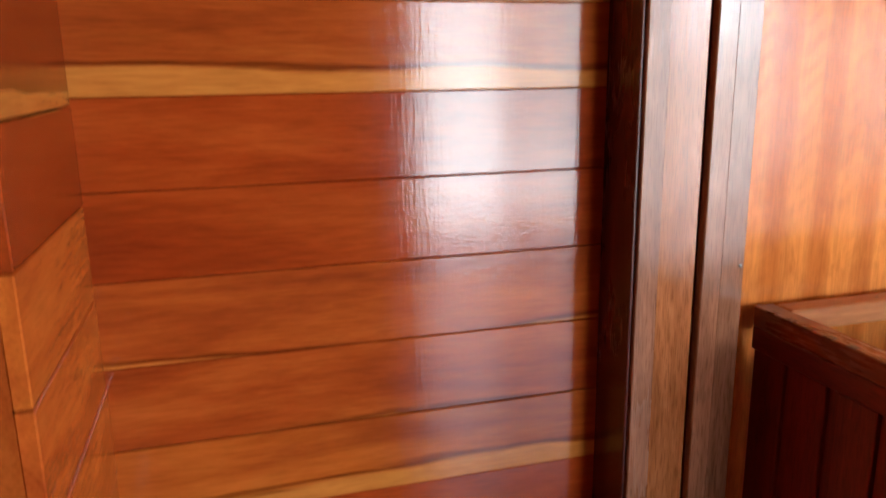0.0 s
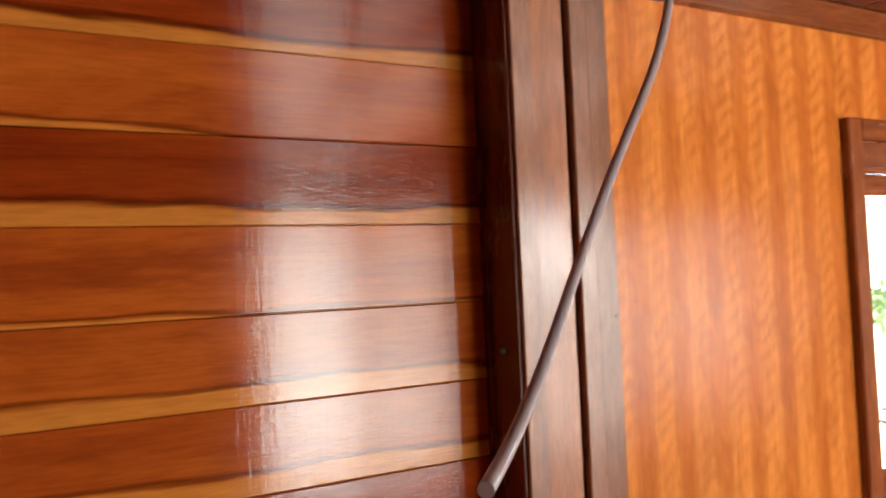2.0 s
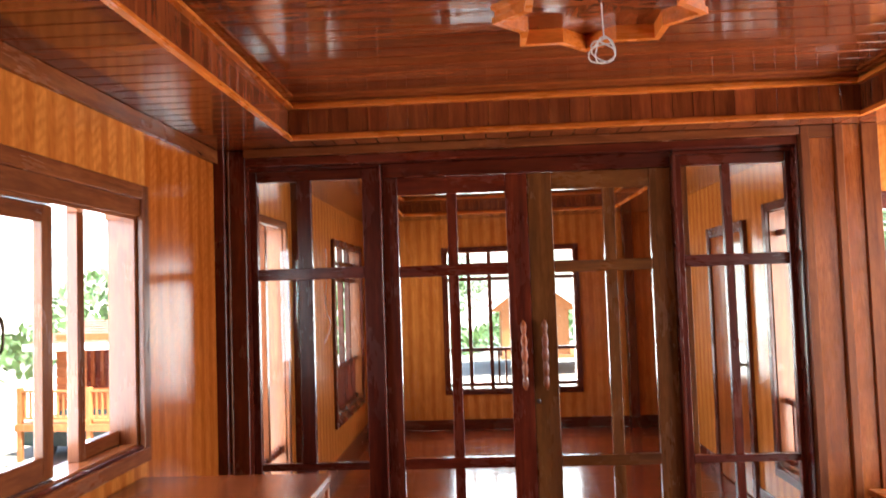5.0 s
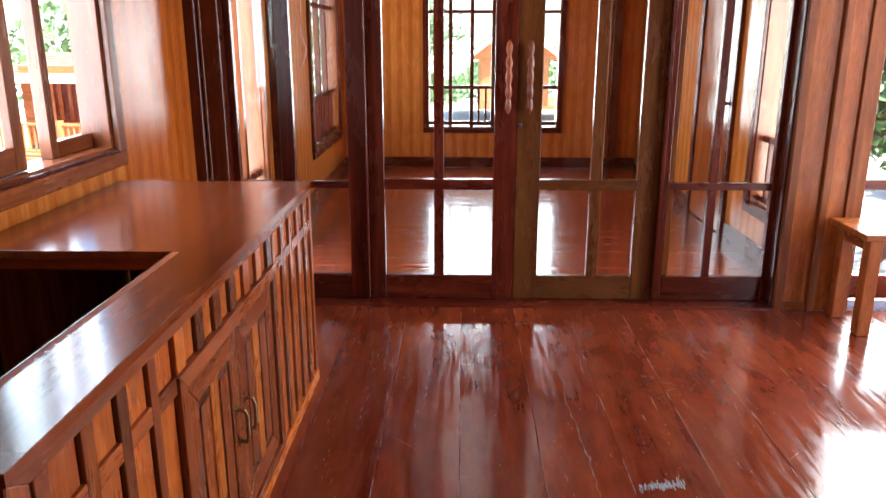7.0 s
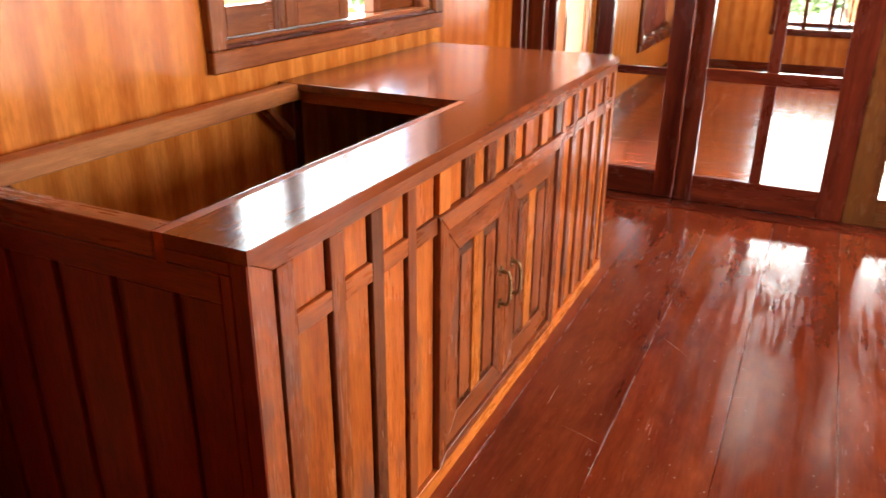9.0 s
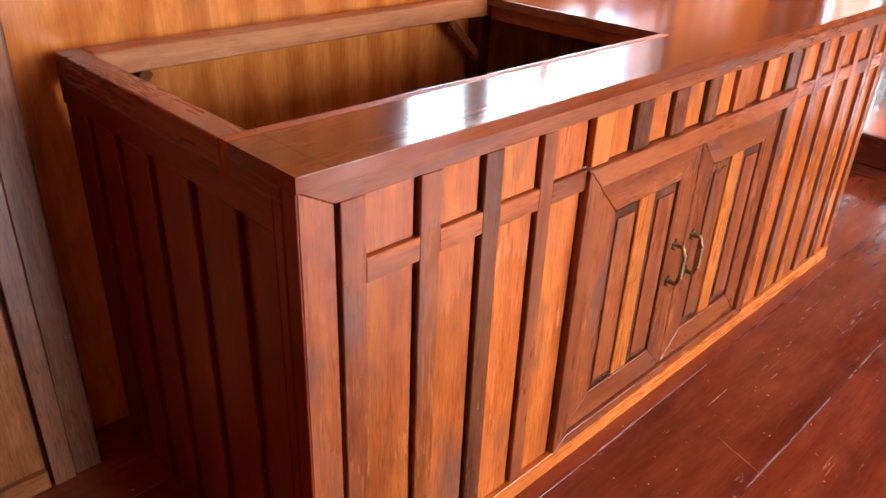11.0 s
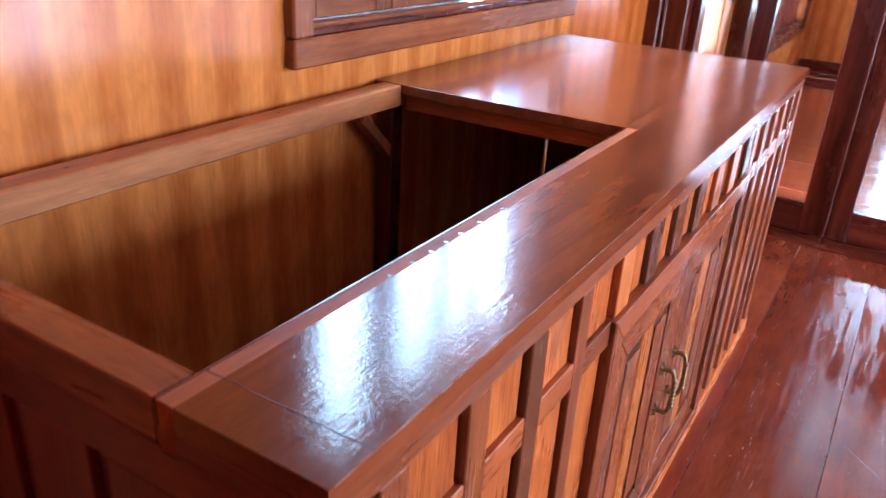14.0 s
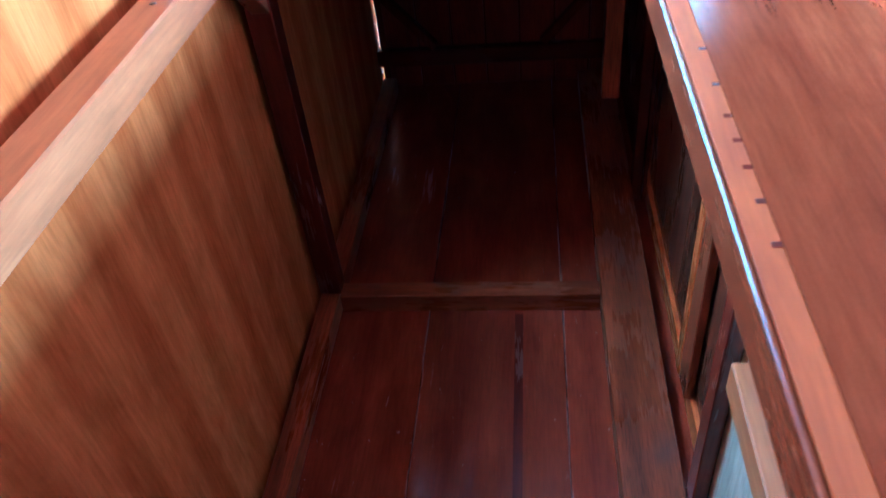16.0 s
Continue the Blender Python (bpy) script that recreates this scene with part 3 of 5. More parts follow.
while y < Y_FAR - 0.01:
    w = min(rng.choice((0.19, 0.2, 0.21)), Y_FAR - y)
    board("floorboard", -0.06, 3.48, y + 0.0012, y + w - 0.0012, -0.03 + rng.uniform(-0.0012, 0), -0.001, "floor", floor_far, bevel=0.0012)
    y += w
bm = bmesh.new()
box_into(bm, -0.16, X_RIGHT + 0.12, Y_BACK - 0.12, 3.44, -0.16, -0.0325)
box_into(bm, -0.06, 3.60, 3.44, Y_FAR + 0.12, -0.16, -0.0325)
tagged(part("floor_deck", bm, wood("frame", "y"), None), "dark sub-floor under the boards", "floor", kind="structure")


# horizontal planks beside the column
plank_wall = thing("wall_planks", (-0.03, -0.85, 0), "horizontal varnished planks in red and orange wood", "wall", kind="structure")
z = 0.089 - 0.161
while z < HALL_Z:
    z0, z1 = max(z, 0.0), min(z + 0.161, HALL_Z)
    if z1 - z0 > 0.02:
        t = rng.uniform(0.0, 0.003)
        board("plank", -0.040, -0.016 + t, -1.362, -0.352, z0 + 0.0006, z1 - 0.0006, "plank", plank_wall, bevel=0.002)
    z += 0.161
plank_return = thing("wall_planks_return", (0.2, -1.35, 0), "horizontal varnished planks on a short partition", "wall", kind="structure")
z = 0.02
while z < HALL_Z - 0.02:
    z1 = min(z + 0.168, HALL_Z)
    board("plank", -0.016, 0.45, -1.362, -1.340 + rng.uniform(0, 0.003), z + 0.0012, z1 - 0.0012, "plank", plank_return, bevel=0.002)
    z = z1

# panelled column
column = thing("column", (0.02, -0.22, 0), "panelled wooden column with framed face and raised strips", "column", kind="structure")
board("core", -0.12, 0.098, -0.350, -0.103, 0.0, HALL_Z, "frame", column)
board("side_face", -0.016, 0.112, -0.358, -0.350, 0.0, HALL_Z, "frame", column)
board("strip", 0.098, 0.122, -0.350, -0.303, 0.0, HALL_Z - 0.01, "strip", column)
board("panel", 0.098, 0.108, -0.303, -0.212, 0.048, 2.395, "column", column)
board("rail", 0.098, 0.120, -0.303, -0.212, 0.0, 0.047, "column", column)
board("rail", 0.098, 0.120, -0.303, -0.212, 2.397, HALL_Z - 0.01, "column", column)
board("strip", 0.098, 0.122, -0.204, -0.160, 0.0, HALL_Z - 0.012, "strip", column)
board("strip", 0.098, 0.116, -0.158, -0.103, 0.0, 2.44, "strip", column)
board("side_strip", 0.0, 0.098, -0.103, -0.094, 0.0, 2.44, "frame", column)

for z in (0.35, 1.02, 1.655):
    lathe("screw", [(0.0045, 0), (0.003, 0.0012)], (0.116, -0.112, z), STEEL, column, "small dark screw", axis="x", segs=8)
lathe("peg", [(0.007, 0), (0.007, -0.012)], (0.07, -0.358, 1.60), STEEL, column, "small dark peg", axis="y", segs=8)

# crown strip along the veneered wall
board("trim_crown", 0.0, 0.026, -0.094, 3.16, CEIL - 0.076, CEIL - 0.001, "casing", tagged(thing("trim_west", (0, 1.5, 2.4), "flat brown crown strip under the ceiling", "trim", kind="structure")))


# ---- glazed wall with double doors ----
def glazed_leaf(name, x0, x1, cols, rows, key, label, y0=3.292, y1=3.336, z0=0.012, category="door"):
    """A framed leaf; cols and rows give the panes' edges."""
    leaf = thing(name, ((x0 + x1) / 2, y0, z0), label, category, kind="structure")
    zt = rows[-1][1] + (0.10 if category == "door" else 0.06)
    xs = [x0] + [v for c in cols for v in c] + [x1]
    for i in range(0, len(xs), 2):
        mid = 0 < i < len(xs) - 2
        a, b = xs[i], xs[i + 1]
        if not mid:
            board("stile", a, b, y0, y1, z0, zt, key, leaf, bevel=0.003)
    lo, hi = xs[1], xs[-2]
    zs = [z0] + [v for r in rows for v in r] + [zt]
    for i in range(0, len(zs), 2):
        board("rail", lo, hi, y0 + 0.001, y1 - 0.001, zs[i], zs[i + 1], key, leaf, bevel=0.003)
    for (r0, r1) in rows:
        for i in range(2, len(xs) - 2, 2):
            board("mullion", xs[i], xs[i + 1], y0 + 0.001, y1 - 0.001, r0, r1, key, leaf, bevel=0.003)
        for c0, c1 in cols:
            pane = board("pane", c0 - 0.004, c1 + 0.004, (y0 + y1) / 2 - 0.002, (y0 + y1) / 2 + 0.002, r0 - 0.004, r1 + 0.004, GLASS, leaf, bevel=0)
            pane.visible_shadow = False
    return leaf


ROWS_D = [(0.152, 0.655), (0.715, 1.728), (1.792, 2.195)]
ROWS_S = [(0.152, 0.660), (0.700, 1.735), (1.800, 2.300)]
glazed_leaf("glazed_panel", 0.167, 0.918, [(0.205, 0.436), (0.517, 0.814)], ROWS_S, "frame",
            "dark red fixed glazed panel beside the doors", category="window")
door_a = glazed_leaf("door_1", 0.930, 1.750, [(1.015, 1.294), (1.351, 1.628)], ROWS_D, "frame", "closed dark red glazed door leaf with turned pull")
door_b = glazed_leaf("door_2", 1.7515, 2.548, [(1.888, 2.172), (2.235, 2.430)], ROWS_D, "olive", "closed olive brown glazed door leaf with turned pull")
glazed_leaf("glazed_panel", 2.566, 3.205, [(2.609, 2.833), (2.879, 3.179)], ROWS_S, "frame",
            "dark red fixed glazed panel beside the column", category="window")
frame_n = thing("door_frame", (1.7, 3.25, 0), "dark red door frame with head, posts and threshold", "door frame", kind="structure")
board("post", -0.04, 0.060, 3.160, 3.340, 0.0, CEIL - 0.001, "frame", frame_n, bevel=0.004)
board("post", 0.060, 0.167, 3.200, 3.340, 0.0, CEIL - 0.001, "frame", frame_n, bevel=0.004)
board("bead", 0.066, 0.078, 3.190, 3.2, 0.0, CEIL - 0.002, "casing", frame_n)
board("post", 0.919, 0.929, 3.235, 3.330, 0.03, 2.36, "frame", frame_n, bevel=0.002)
board("post", 2.549, 2.565, 3.235, 3.330, 0.03, 2.36, "frame", frame_n, bevel=0.002)
board("post", 3.205, 3.216, 3.200, 3.340, 0.0, 2.38, "frame", frame_n, bevel=0.004)
board("head", 0.167, 3.216, 3.200, 3.340, 2.38, 2.425, "frame", frame_n, bevel=0.004)
board("head_strip", 0.167, 3.216, 3.165, 3.25, 2.425, CEIL - 0.001, "casing", frame_n, bevel=0.004)
for a, b in ((0.905, 0.943), (1.735, 1.768), (2.535, 2.580)):
    board("stop", a, b, 3.3365, 3.350, 0.011, 2.379, "frame", frame_n)
board("door_head", 0.929, 2.549, 3.290, 3.338, 2.297, 2.379, "frame", frame_n, bevel=0.003)
for a, b in ((0.1675, 0.9185), (2.5655, 3.2045)):
    board("packing", a, b, 3.280, 3.338, 2.3605, 2.3795, "frame", frame_n)
board("threshold", 0.167, 3.216, 3.168, 3.345, -0.02, 0.010, "frame", frame_n, bevel=0.004)


def pull_handle(x, parent):
    prof = []
    n = 44
    for i in range(n + 1):
        h = 0.385 * i / n
        u = i / n
        r = 0.0075 + 0.0030 * math.sin(u * math.pi)
        r += 0.0085 * abs(math.sin(u * math.pi * 5)) ** 0.8
        if u < 0.05 or u > 0.95:
            r *= 0.55 + 9 * min(u, 1 - u)
        prof.append((r, h))
    pull = lathe("pull", prof, (x, 3.245, 1.085), wood("counter", "z"), parent, "turned wooden pull bar")
    for z in (1.15, 1.41):
        lathe("peg", [(0.007, 0), (0.007, 0.045)], (x, 3.247, z), BRASS, parent, axis="y", segs=8)


pull_handle(1.700, door_a)
pull_handle(1.815, door_b)
lathe("lock", [(0.011, 0), (0.011, 0.014), (0.006, 0.02)], (1.772, 3.272, 1.02), STEEL, door_b, "small steel lock", axis="y", segs=10)

# column right of the doors
column_e = thing("column", (3.44, 3.2, 0), "panelled wooden column with raised strips beside the doors", "column", kind="structure")
board("core", 3.217, 3.62, 3.190, 3.43, 0.0, CEIL - 0.001, "pillar", column_e)
board("strip", 3.217, 3.262, 3.160, 3.190, 0.0, CEIL - 0.002, "pillar", column_e)
board("panel", 3.262, 3.392, 3.174, 3.190, 0.047, 2.405, "pillarpanel", column_e, "paler orange brown panel")
board("rail", 3.262, 3.392, 3.164, 3.190, 0.0, 0.046, "pillar", column_e)
board("rail", 3.262, 3.392, 3.164, 3.190, 2.406, CEIL - 0.002, "pillar", column_e)
board("strip", 3.392, 3.434, 3.148, 3.190, 0.0, CEIL - 0.002, "pillar", column_e, bevel=0.004)
board("panel", 3.434, 3.535, 3.174, 3.190, 0.0, CEIL - 0.002, "pillarpanel", column_e)
board("strip", 3.535, 3.620, 3.156, 3.190, 0.0, CEIL - 0.002, "pillar", column_e)
glazed_leaf("door_3", 3.624, 4.278, [(3.664, 4.215)], [(0.152, 0.655), (0.715, 1.728), (1.792, 2.02)], "frame",
            "closed dark red glazed side door", y0=3.35, y1=3.39)
board("back_post", 2.600, 2.655, 3.352, 3.400, 0.011, 2.38, "pillar", frame_n, "brown post behind the glazed panel")


# ---- windows ----
def casing(parent, plane, sign, a0, a1, z0, z1, width, depth, along="y", key="casing"):
    """Four casing boards on a wall face; plane is the face's coordinate and sign the way it looks."""
    lo, hi = sorted((plane, plane + sign * depth))

    def put(name, p, q, r, s):
        if along == "y":
            board(name, lo, hi, p, q, r, s, key, parent, bevel=0.004)
        else:
            board(name, p, q, lo, hi, r, s, key, parent, bevel=0.004)
    put("casing_side", a0, a0 + width, z0 + width, z1)
    put("casing_side", a1 - width, a1, z0 + width, z1)
    put("casing_head", a0 + width, a1 - width, z1 - width, z1)
    put("casing_sill", a0, a1, z0, z0 + width - 0.001)


def sash(name, y0, y1, z0, z1, x0, x1, parent, label):
    s = thing(name, (x0, (y0 + y1) / 2, z0), label, "window sash", kind="structure")
    w = 0.062
    board("stile", x0, x1, y0, y0 + w, z0, z1, "casing", s, bevel=0.003)
    board("stile", x0, x1, y1 - w, y1, z0, z1, "casing", s, bevel=0.003)
    board("rail", x0 + 0.001, x1 - 0.001, y0 + w, y1 - w, z0, z0 + 0.085, "casing", s, bevel=0.003)
    board("rail", x0 + 0.001, x1 - 0.001, y0 + w, y1 - w, z1 - w, z1, "casing", s, bevel=0.003)
    g = board("pane", (x0 + x1) / 2 - 0.002, (x0 + x1) / 2 + 0.002, y0 + w - 0.004, y1 - w + 0.004, z0 + 0.081, z1 - w + 0.004, GLASS, s, bevel=0)
    g.visible_shadow = False
    return s


win = thing("window_1", (0, 1.55, 0.96), "brown wooden window with wide frame over the counter", "window", kind="structure")
casing(win, 0.0, 1, 0.838, 2.272, 0.962, 2.150, 0.062, 0.028)
board("head_board", -0.004, 0.016, 0.900, 2.210, 2.012, 2.088, "casing", win)
board("bead", 0.0, 0.020, 0.900, 2.210, 1.024, 1.036, "frame", win)
board("jamb", -0.12, -0.001, 0.880, 0.900, 1.03, 2.03, "casing", win)
board("jamb", -0.12, -0.001, 2.190, 2.210, 1.03, 2.03, "casing", win)
board("head", -0.12, -0.001, 0.900, 2.190, 2.000, 2.03, "casing", win)
board("sill", -0.14, -0.001, 0.900, 2.190, 1.03, 1.046, "casing", win)
board("post", -0.115, -0.070, 1.855, 1.905, 1.046, 2.0, "casing", win)
board("low_rail", -0.110, -0.075, 1.905, 2.190, 1.047, 1.105, "casing", win)
s1 = sash("window_sash", 0.905, 1.243, 1.048, 1.998, -0.062, -0.026, win, "closed wooden window sash with brass pull")
s2 = sash("window_sash", 1.246, 1.612, 1.048, 1.998, -0.062, -0.026, win, "closed wooden window sash with brass pull")


def sash_pull(y, z, parent):
    board("pull_plate", -0.026, -0.022, y - 0.011, y + 0.011, z - 0.072, z + 0.072, TARNISHED, parent, "tarnished brass pull plate", 0.001)
    tube("pull", [(-0.022, y, z - 0.060), (0.000, y, z - 0.062), (0.010, y, z - 0.04), (0.012, y, z), (0.010, y, z + 0.04),
                  (0.000, y, z + 0.062), (-0.022, y, z + 0.060)], 0.0048, TARNISHED, parent, "curved tarnished pull")
    board("bolt", -0.026, -0.012, y - 0.006, y + 0.006, z - 0.28, z - 0.19, TARNISHED, parent, "tarnished bolt", 0.002)
    board("bolt", -0.026, -0.012, y - 0.006, y + 0.006, z - 0.42, z - 0.33, TARNISHED, parent, "tarnished bolt", 0.002)


sash_pull(1.212, 1.56, s1)
sash_pull(1.277, 1.56, s2)


def barred_window(name, along, plane, sign, thick, a0, a1, z0, z1, label, bars=4, low=0.45, face=0.055, barred=()):
    """A window in a wall: casing on the face, posts, rails, and balusters below the low rail."""
    w = thing(name, (plane, (a0 + a1) / 2, z0) if along == "y" else ((a0 + a1) / 2, plane, z0), label, "window", kind="structure")
    casing(w, plane, sign, a0 - face, a1 + face, z0 - face, z1 + face, face + 0.004, 0.026, along, "frame")
    d0, d1 = sorted((plane - sign * thick * 0.75, plane - sign * thick * 0.35))

    def put(nm, p, q, r, s, key="frame"):
        if along == "y":
            return board(nm, d0, d1, p, q, r, s, key, w, bevel=0.003)
        return board(nm, p, q, d0, d1, r, s, key, w, bevel=0.003)
    l0, l1 = sorted((plane - sign * 0.001, plane - sign * (thick + 0.004)))

    def line(p, q, r, s):
        if along == "y":
            board("lining", l0, l1, p, q, r, s, "casing", w)
        else:
            board("lining", p, q, l0, l1, r, s, "casing", w)
    line(a0 - 0.006, a0 + 0.014, z0 - 0.006, z1)
    line(a1 - 0.014, a1 + 0.006, z0 - 0.006, z1)
    line(a0 + 0.014, a1 - 0.014, z1 - 0.014, z1 + 0.006)
    line(a0 + 0.014, a1 - 0.014, z0 - 0.006, z0 + 0.012)
    a0, a1 = a0 + 0.0145, a1 - 0.0145
    z0, z1 = z0 + 0.0125, z1 - 0.0145
    step = (a1 - a0) / bars
    for i in range(1, bars):
        put("post", a0 + i * step - 0.022, a0 + i * step + 0.022, z0, z1)
    for zz in (z0 + low, z1 - 0.31, z1 - 0.14) if low > 0.3 else ():
        for i in range(bars):
            put("rail", a0 + i * step + (0.022 if i else 0), a0 + (i + 1) * step - (0.022 if i < bars - 1 else 0), zz - 0.02, zz + 0.02)
    for i in range(bars):
        for k in (1, 2) if low > 0.3 and (not barred or i in barred) else ():
            y = a0 + (i + k / 3) * step
            put("baluster", y - 0.012, y + 0.012, z0 + 0.06, z0 + low - 0.02)
        put("low_rail", a0 + i * step + (0.022 if i else 0), a0 + (i + 1) * step - (0.022 if i < bars - 1 else 0), z0 + 0.02, z0 + 0.06)
    return w


barred_window("window_2", "x", Y_FAR, -1, 0.12, 1.05, 2.55, 0.46, 2.08, "barred wooden window with balusters at the end wall", 6, barred=(2, 3, 4))
barred_window("window_3", "y", 0.08, 1, 0.14, 6.05, 7.60, 0.45, 2.10, "barred wooden window with balusters in the side wall", 4)
barred_window("window_4", "y", 3.48, -1, 0.12, 3.62, 4.40, 0.35, 2.12, "tall wooden window in the side wall", 2)
barred_window("window_5", "y", X_RIGHT, -1, 0.12, 0.35, 2.02, 0.06, 2.23, "large wooden window opposite the counter", 2, 0.12)
barred_window("window_6", "y", X_RIGHT, -1, 0.12, 2.45, 3.25, 0.06, 2.27, "tall wooden window opposite the glazed doors", 1, 0.12)
far_opening = thing("door_frame", (0.08, 3.96, 0), "brown frame of an open side doorway", "door frame", kind="structure")
casing(far_opening, 0.08, 1, 3.575, 4.345, -0.06, 2.165, 0.05, 0.026)
board("lining", -0.065, 0.079, 3.612, 3.632, 0.0, 2.12, "casing", far_opening)
board("lining", -0.065, 0.079, 4.288, 4.308, 0.0, 2.12, "casing", far_opening)
board("lining", -0.065, 0.079, 3.632, 4.288, 2.106, 2.126, "casing", far_opening)
board("post", 0.0, 0.06, 3.93, 3.98, 0.0, 2.105, "casing", far_opening)
board("rail", 0.01, 0.05, 3.633, 3.93, 0.55, 0.60, "frame", far_opening)
board("rail", 0.01, 0.05, 3.98, 4.287, 0.55, 0.60, "frame", far_opening)
base = thing("baseboard", (1.7, Y_FAR, 0), "dark red skirting board of the next room", "baseboard", kind="structure")
board("skirting", 0.09, 3.47, Y_FAR - 0.02, Y_FAR, 0.0, 0.12, "frame", base)
board("skirting", 0.08, 0.1, 4.36, Y_FAR - 0.02, 0.0, 0.12, "casing", base)
board("skirting", 3.46, 3.48, 3.45, 4.829, 0.0, 0.12, "frame", base)
board("skirting", 3.46, 3.48, 5.771, Y_FAR - 0.02, 0.0, 0.12, "frame", base)
for name, cx, cy in (("column", 0.13, 4.62), ("column", 3.17, 7.93)):
    c = thing(name, (cx, cy, 0), "dark wooden post against the wall of the next room", "column", kind="structure")
    board("core", cx - 0.05, cx + 0.05, cy - 0.07, cy + 0.07, 0.121, CEIL - 0.001, "frame", c)
    board("foot", cx - 0.055, cx + 0.055, cy - 0.075, cy + 0.075, 0.0, 0.12, "frame", c)


# ---- plain door in the side wall of the next room ----
side_door = thing("door_4", (3.47, 5.3, 0), "closed brown wooden door with dark frame in the next room", "door", kind="structure")
board("leaf", 3.462, 3.479, 4.90, 5.70, 0.01, 2.02, "glossdoor", side_door)
board("jamb", 3.445, 3.479, 4.83, 4.899, 0.0, 2.10, "frame", side_door)
board("jamb", 3.445, 3.479, 5.701, 5.77, 0.0, 2.10, "frame", side_door)
board("head", 3.446, 3.479, 4.90, 5.70, 2.021, 2.10, "frame", side_door)
lathe("door_knob", [(0.012, 0), (0.012, -0.03), (0.026, -0.04), (0.022, -0.06), (0.008, -0.065)], (3.462, 4.97, 1.0), BRASS, side_door, "brass door knob", axis="x")

# ---- bar counter ----
H, DX, LEN = 0.90, 0.812, 2.217
counter = thing("bar_counter", (0.42, 1.1, 0), "long varnished wooden bar counter with an open sink cut-out", "counter")
# top
board("top_board", 0.6555, 0.818, -0.0015, LEN + 0.004, H - 0.024, H, "top", counter, "glossy dark front top board", 0)
board("top_board", 0.400, 0.6287, 1.132, LEN + 0.004, H - 0.023, H - 0.0003, "top", counter, bevel=0.0006)
board("top_board", 0.205, 0.3997, 1.132, LEN + 0.004, H - 0.024, H - 0.0006, "top", counter, bevel=0.0006)
board("top_board", 0.008, 0.2047, 1.132, LEN + 0.004, H - 0.023, H - 0.0004, "top", counter, bevel=0.0006)
board("cut_rail", 0.090, 0.630, 1.142, 1.175, H - 0.060, H - 0.025, "counter", counter)
board("back_rail", 0.036, 0.088, 0.050, 1.131, H - 0.050, H - 0.001, "rawrail", counter, "unvarnished back rail", 0.003)
board("end_rail", 0.028, 0.629, 0.0, 0.048, H - 0.048, H - 0.002, "counter", counter, bevel=0.002)
board("top_strip", 0.629, 0.6552, 1.1325, LEN + 0.004, H - 0.024, H - 0.0002, "top", counter, bevel=0.0006)
board("edge_bead", 0.629, 0.6345, -0.001, 1.132, H - 0.045, H - 0.0010, "stile", counter, "glossy rounded inner edge", 0.0025)
board("inner_edge", 0.6347, 0.6554, -0.001, 1.132, H - 0.055, H - 0.0003, "inneredge", counter, "rough orange inner edge strip", 0.0004)
for y in (0.30, 0.345, 0.385, 0.42, 0.455, 0.505, 0.57):
    board("edge_notch", 0.6485, 0.6550, y, y + 0.0055, H - 0.004, H - 0.0001, "frame", counter, bevel=0)
for i in range(5):
    x = 0.07 + i * 0.055
    board("joint_notch", x, x + 0.022, -0.0012, 0.016, H - 0.0035, H - 0.0012, "frame", counter, bevel=0)

board("end_joint", 0.6346, 0.8178, 0.0520, 0.0534, H - 0.003, H + 0.0003, "frame", counter, "dark joint of the end board", 0)
# worn edge of the top where the varnish has gone
bm = bmesh.new()
rs = random.Random(31)
y = 0.004
last = None
while y < 0.82:
    fade = max(0.15, 1 - y / 0.9)
    row = [bm.verts.new((0.8183, y, H - 0.0006)), bm.verts.new((0.8183, y, H - 0.0009 - rs.uniform(0.0, 0.0026) * fade))]
    if last:
        bm.faces.new((last[0], last[1], row[1], row[0]))
    last = row
    y += rs.uniform(0.006, 0.03)
part("edge_wear", bm, plain("bare_edge", (0.30, 0.18, 0.11), 0.6, 0, 0.35, 60), counter, "pale worn edge of the top")

# front face
XF = DX


def front(name, y0, y1, z0, z1, key, proud=0.0, thick=0.016, label="", bevel=0.0015):
    return board(name, XF - thick, XF + proud, y0, y1, z0, z1, key, counter, label, bevel)


def mitred(name, outline, axis):
    """A board of the front frame with slanting ends; outline gives its corners as y and z."""
    bm = bmesh.new()
    a = [bm.verts.new((XF - 0.03, y, z)) for y, z in outline]
    b = [bm.verts.new((XF, y, z)) for y, z in outline]
    bm.faces.new(a)
    bm.faces.new(b[::-1])
    for i in range(len(outline)):
        k = (i + 1) % len(outline)
        bm.faces.new((a[i], a[k], b[k], b[i]))
    bmesh.ops.bevel(bm, geom=list(bm.edges), offset=0.0012, segments=1, affect="EDGES")
    part(name, bm, wood("stile", axis), counter)


mitred("top_rail", [(0.0048, H - 0.025), (LEN, H - 0.025), (LEN, 0.844), (0.0612, 0.844)], "y")
mitred("corner_stile", [(0.004, 0.0), (0.060, 0.0), (0.060, 0.8438), (0.004, H - 0.0255)], "z")
front("base_rail", 0.060, LEN, 0.0, 0.050, "orange", 0.004, 0.03)
front("corner_stile", LEN - 0.035, LEN, 0.051, 0.851, "counter", 0.0, 0.03)
board("backing", XF - 0.040, XF - 0.031, 0.03, 0.66, 0.0, 0.87, "raw", counter, "pale unvarnished backing board")
board("backing", XF - 0.040, XF - 0.031, 1.52, LEN - 0.02, 0.0, 0.87, "frame", counter)
board("backing", XF - 0.040, XF - 0.031, 0.661, 1.519, 0.76, 0.87, "frame", counter)
board("lining", XF - 0.0305, XF - 0.0245, 0.03, 0.66, 0.0, 0.87, "frame", counter)


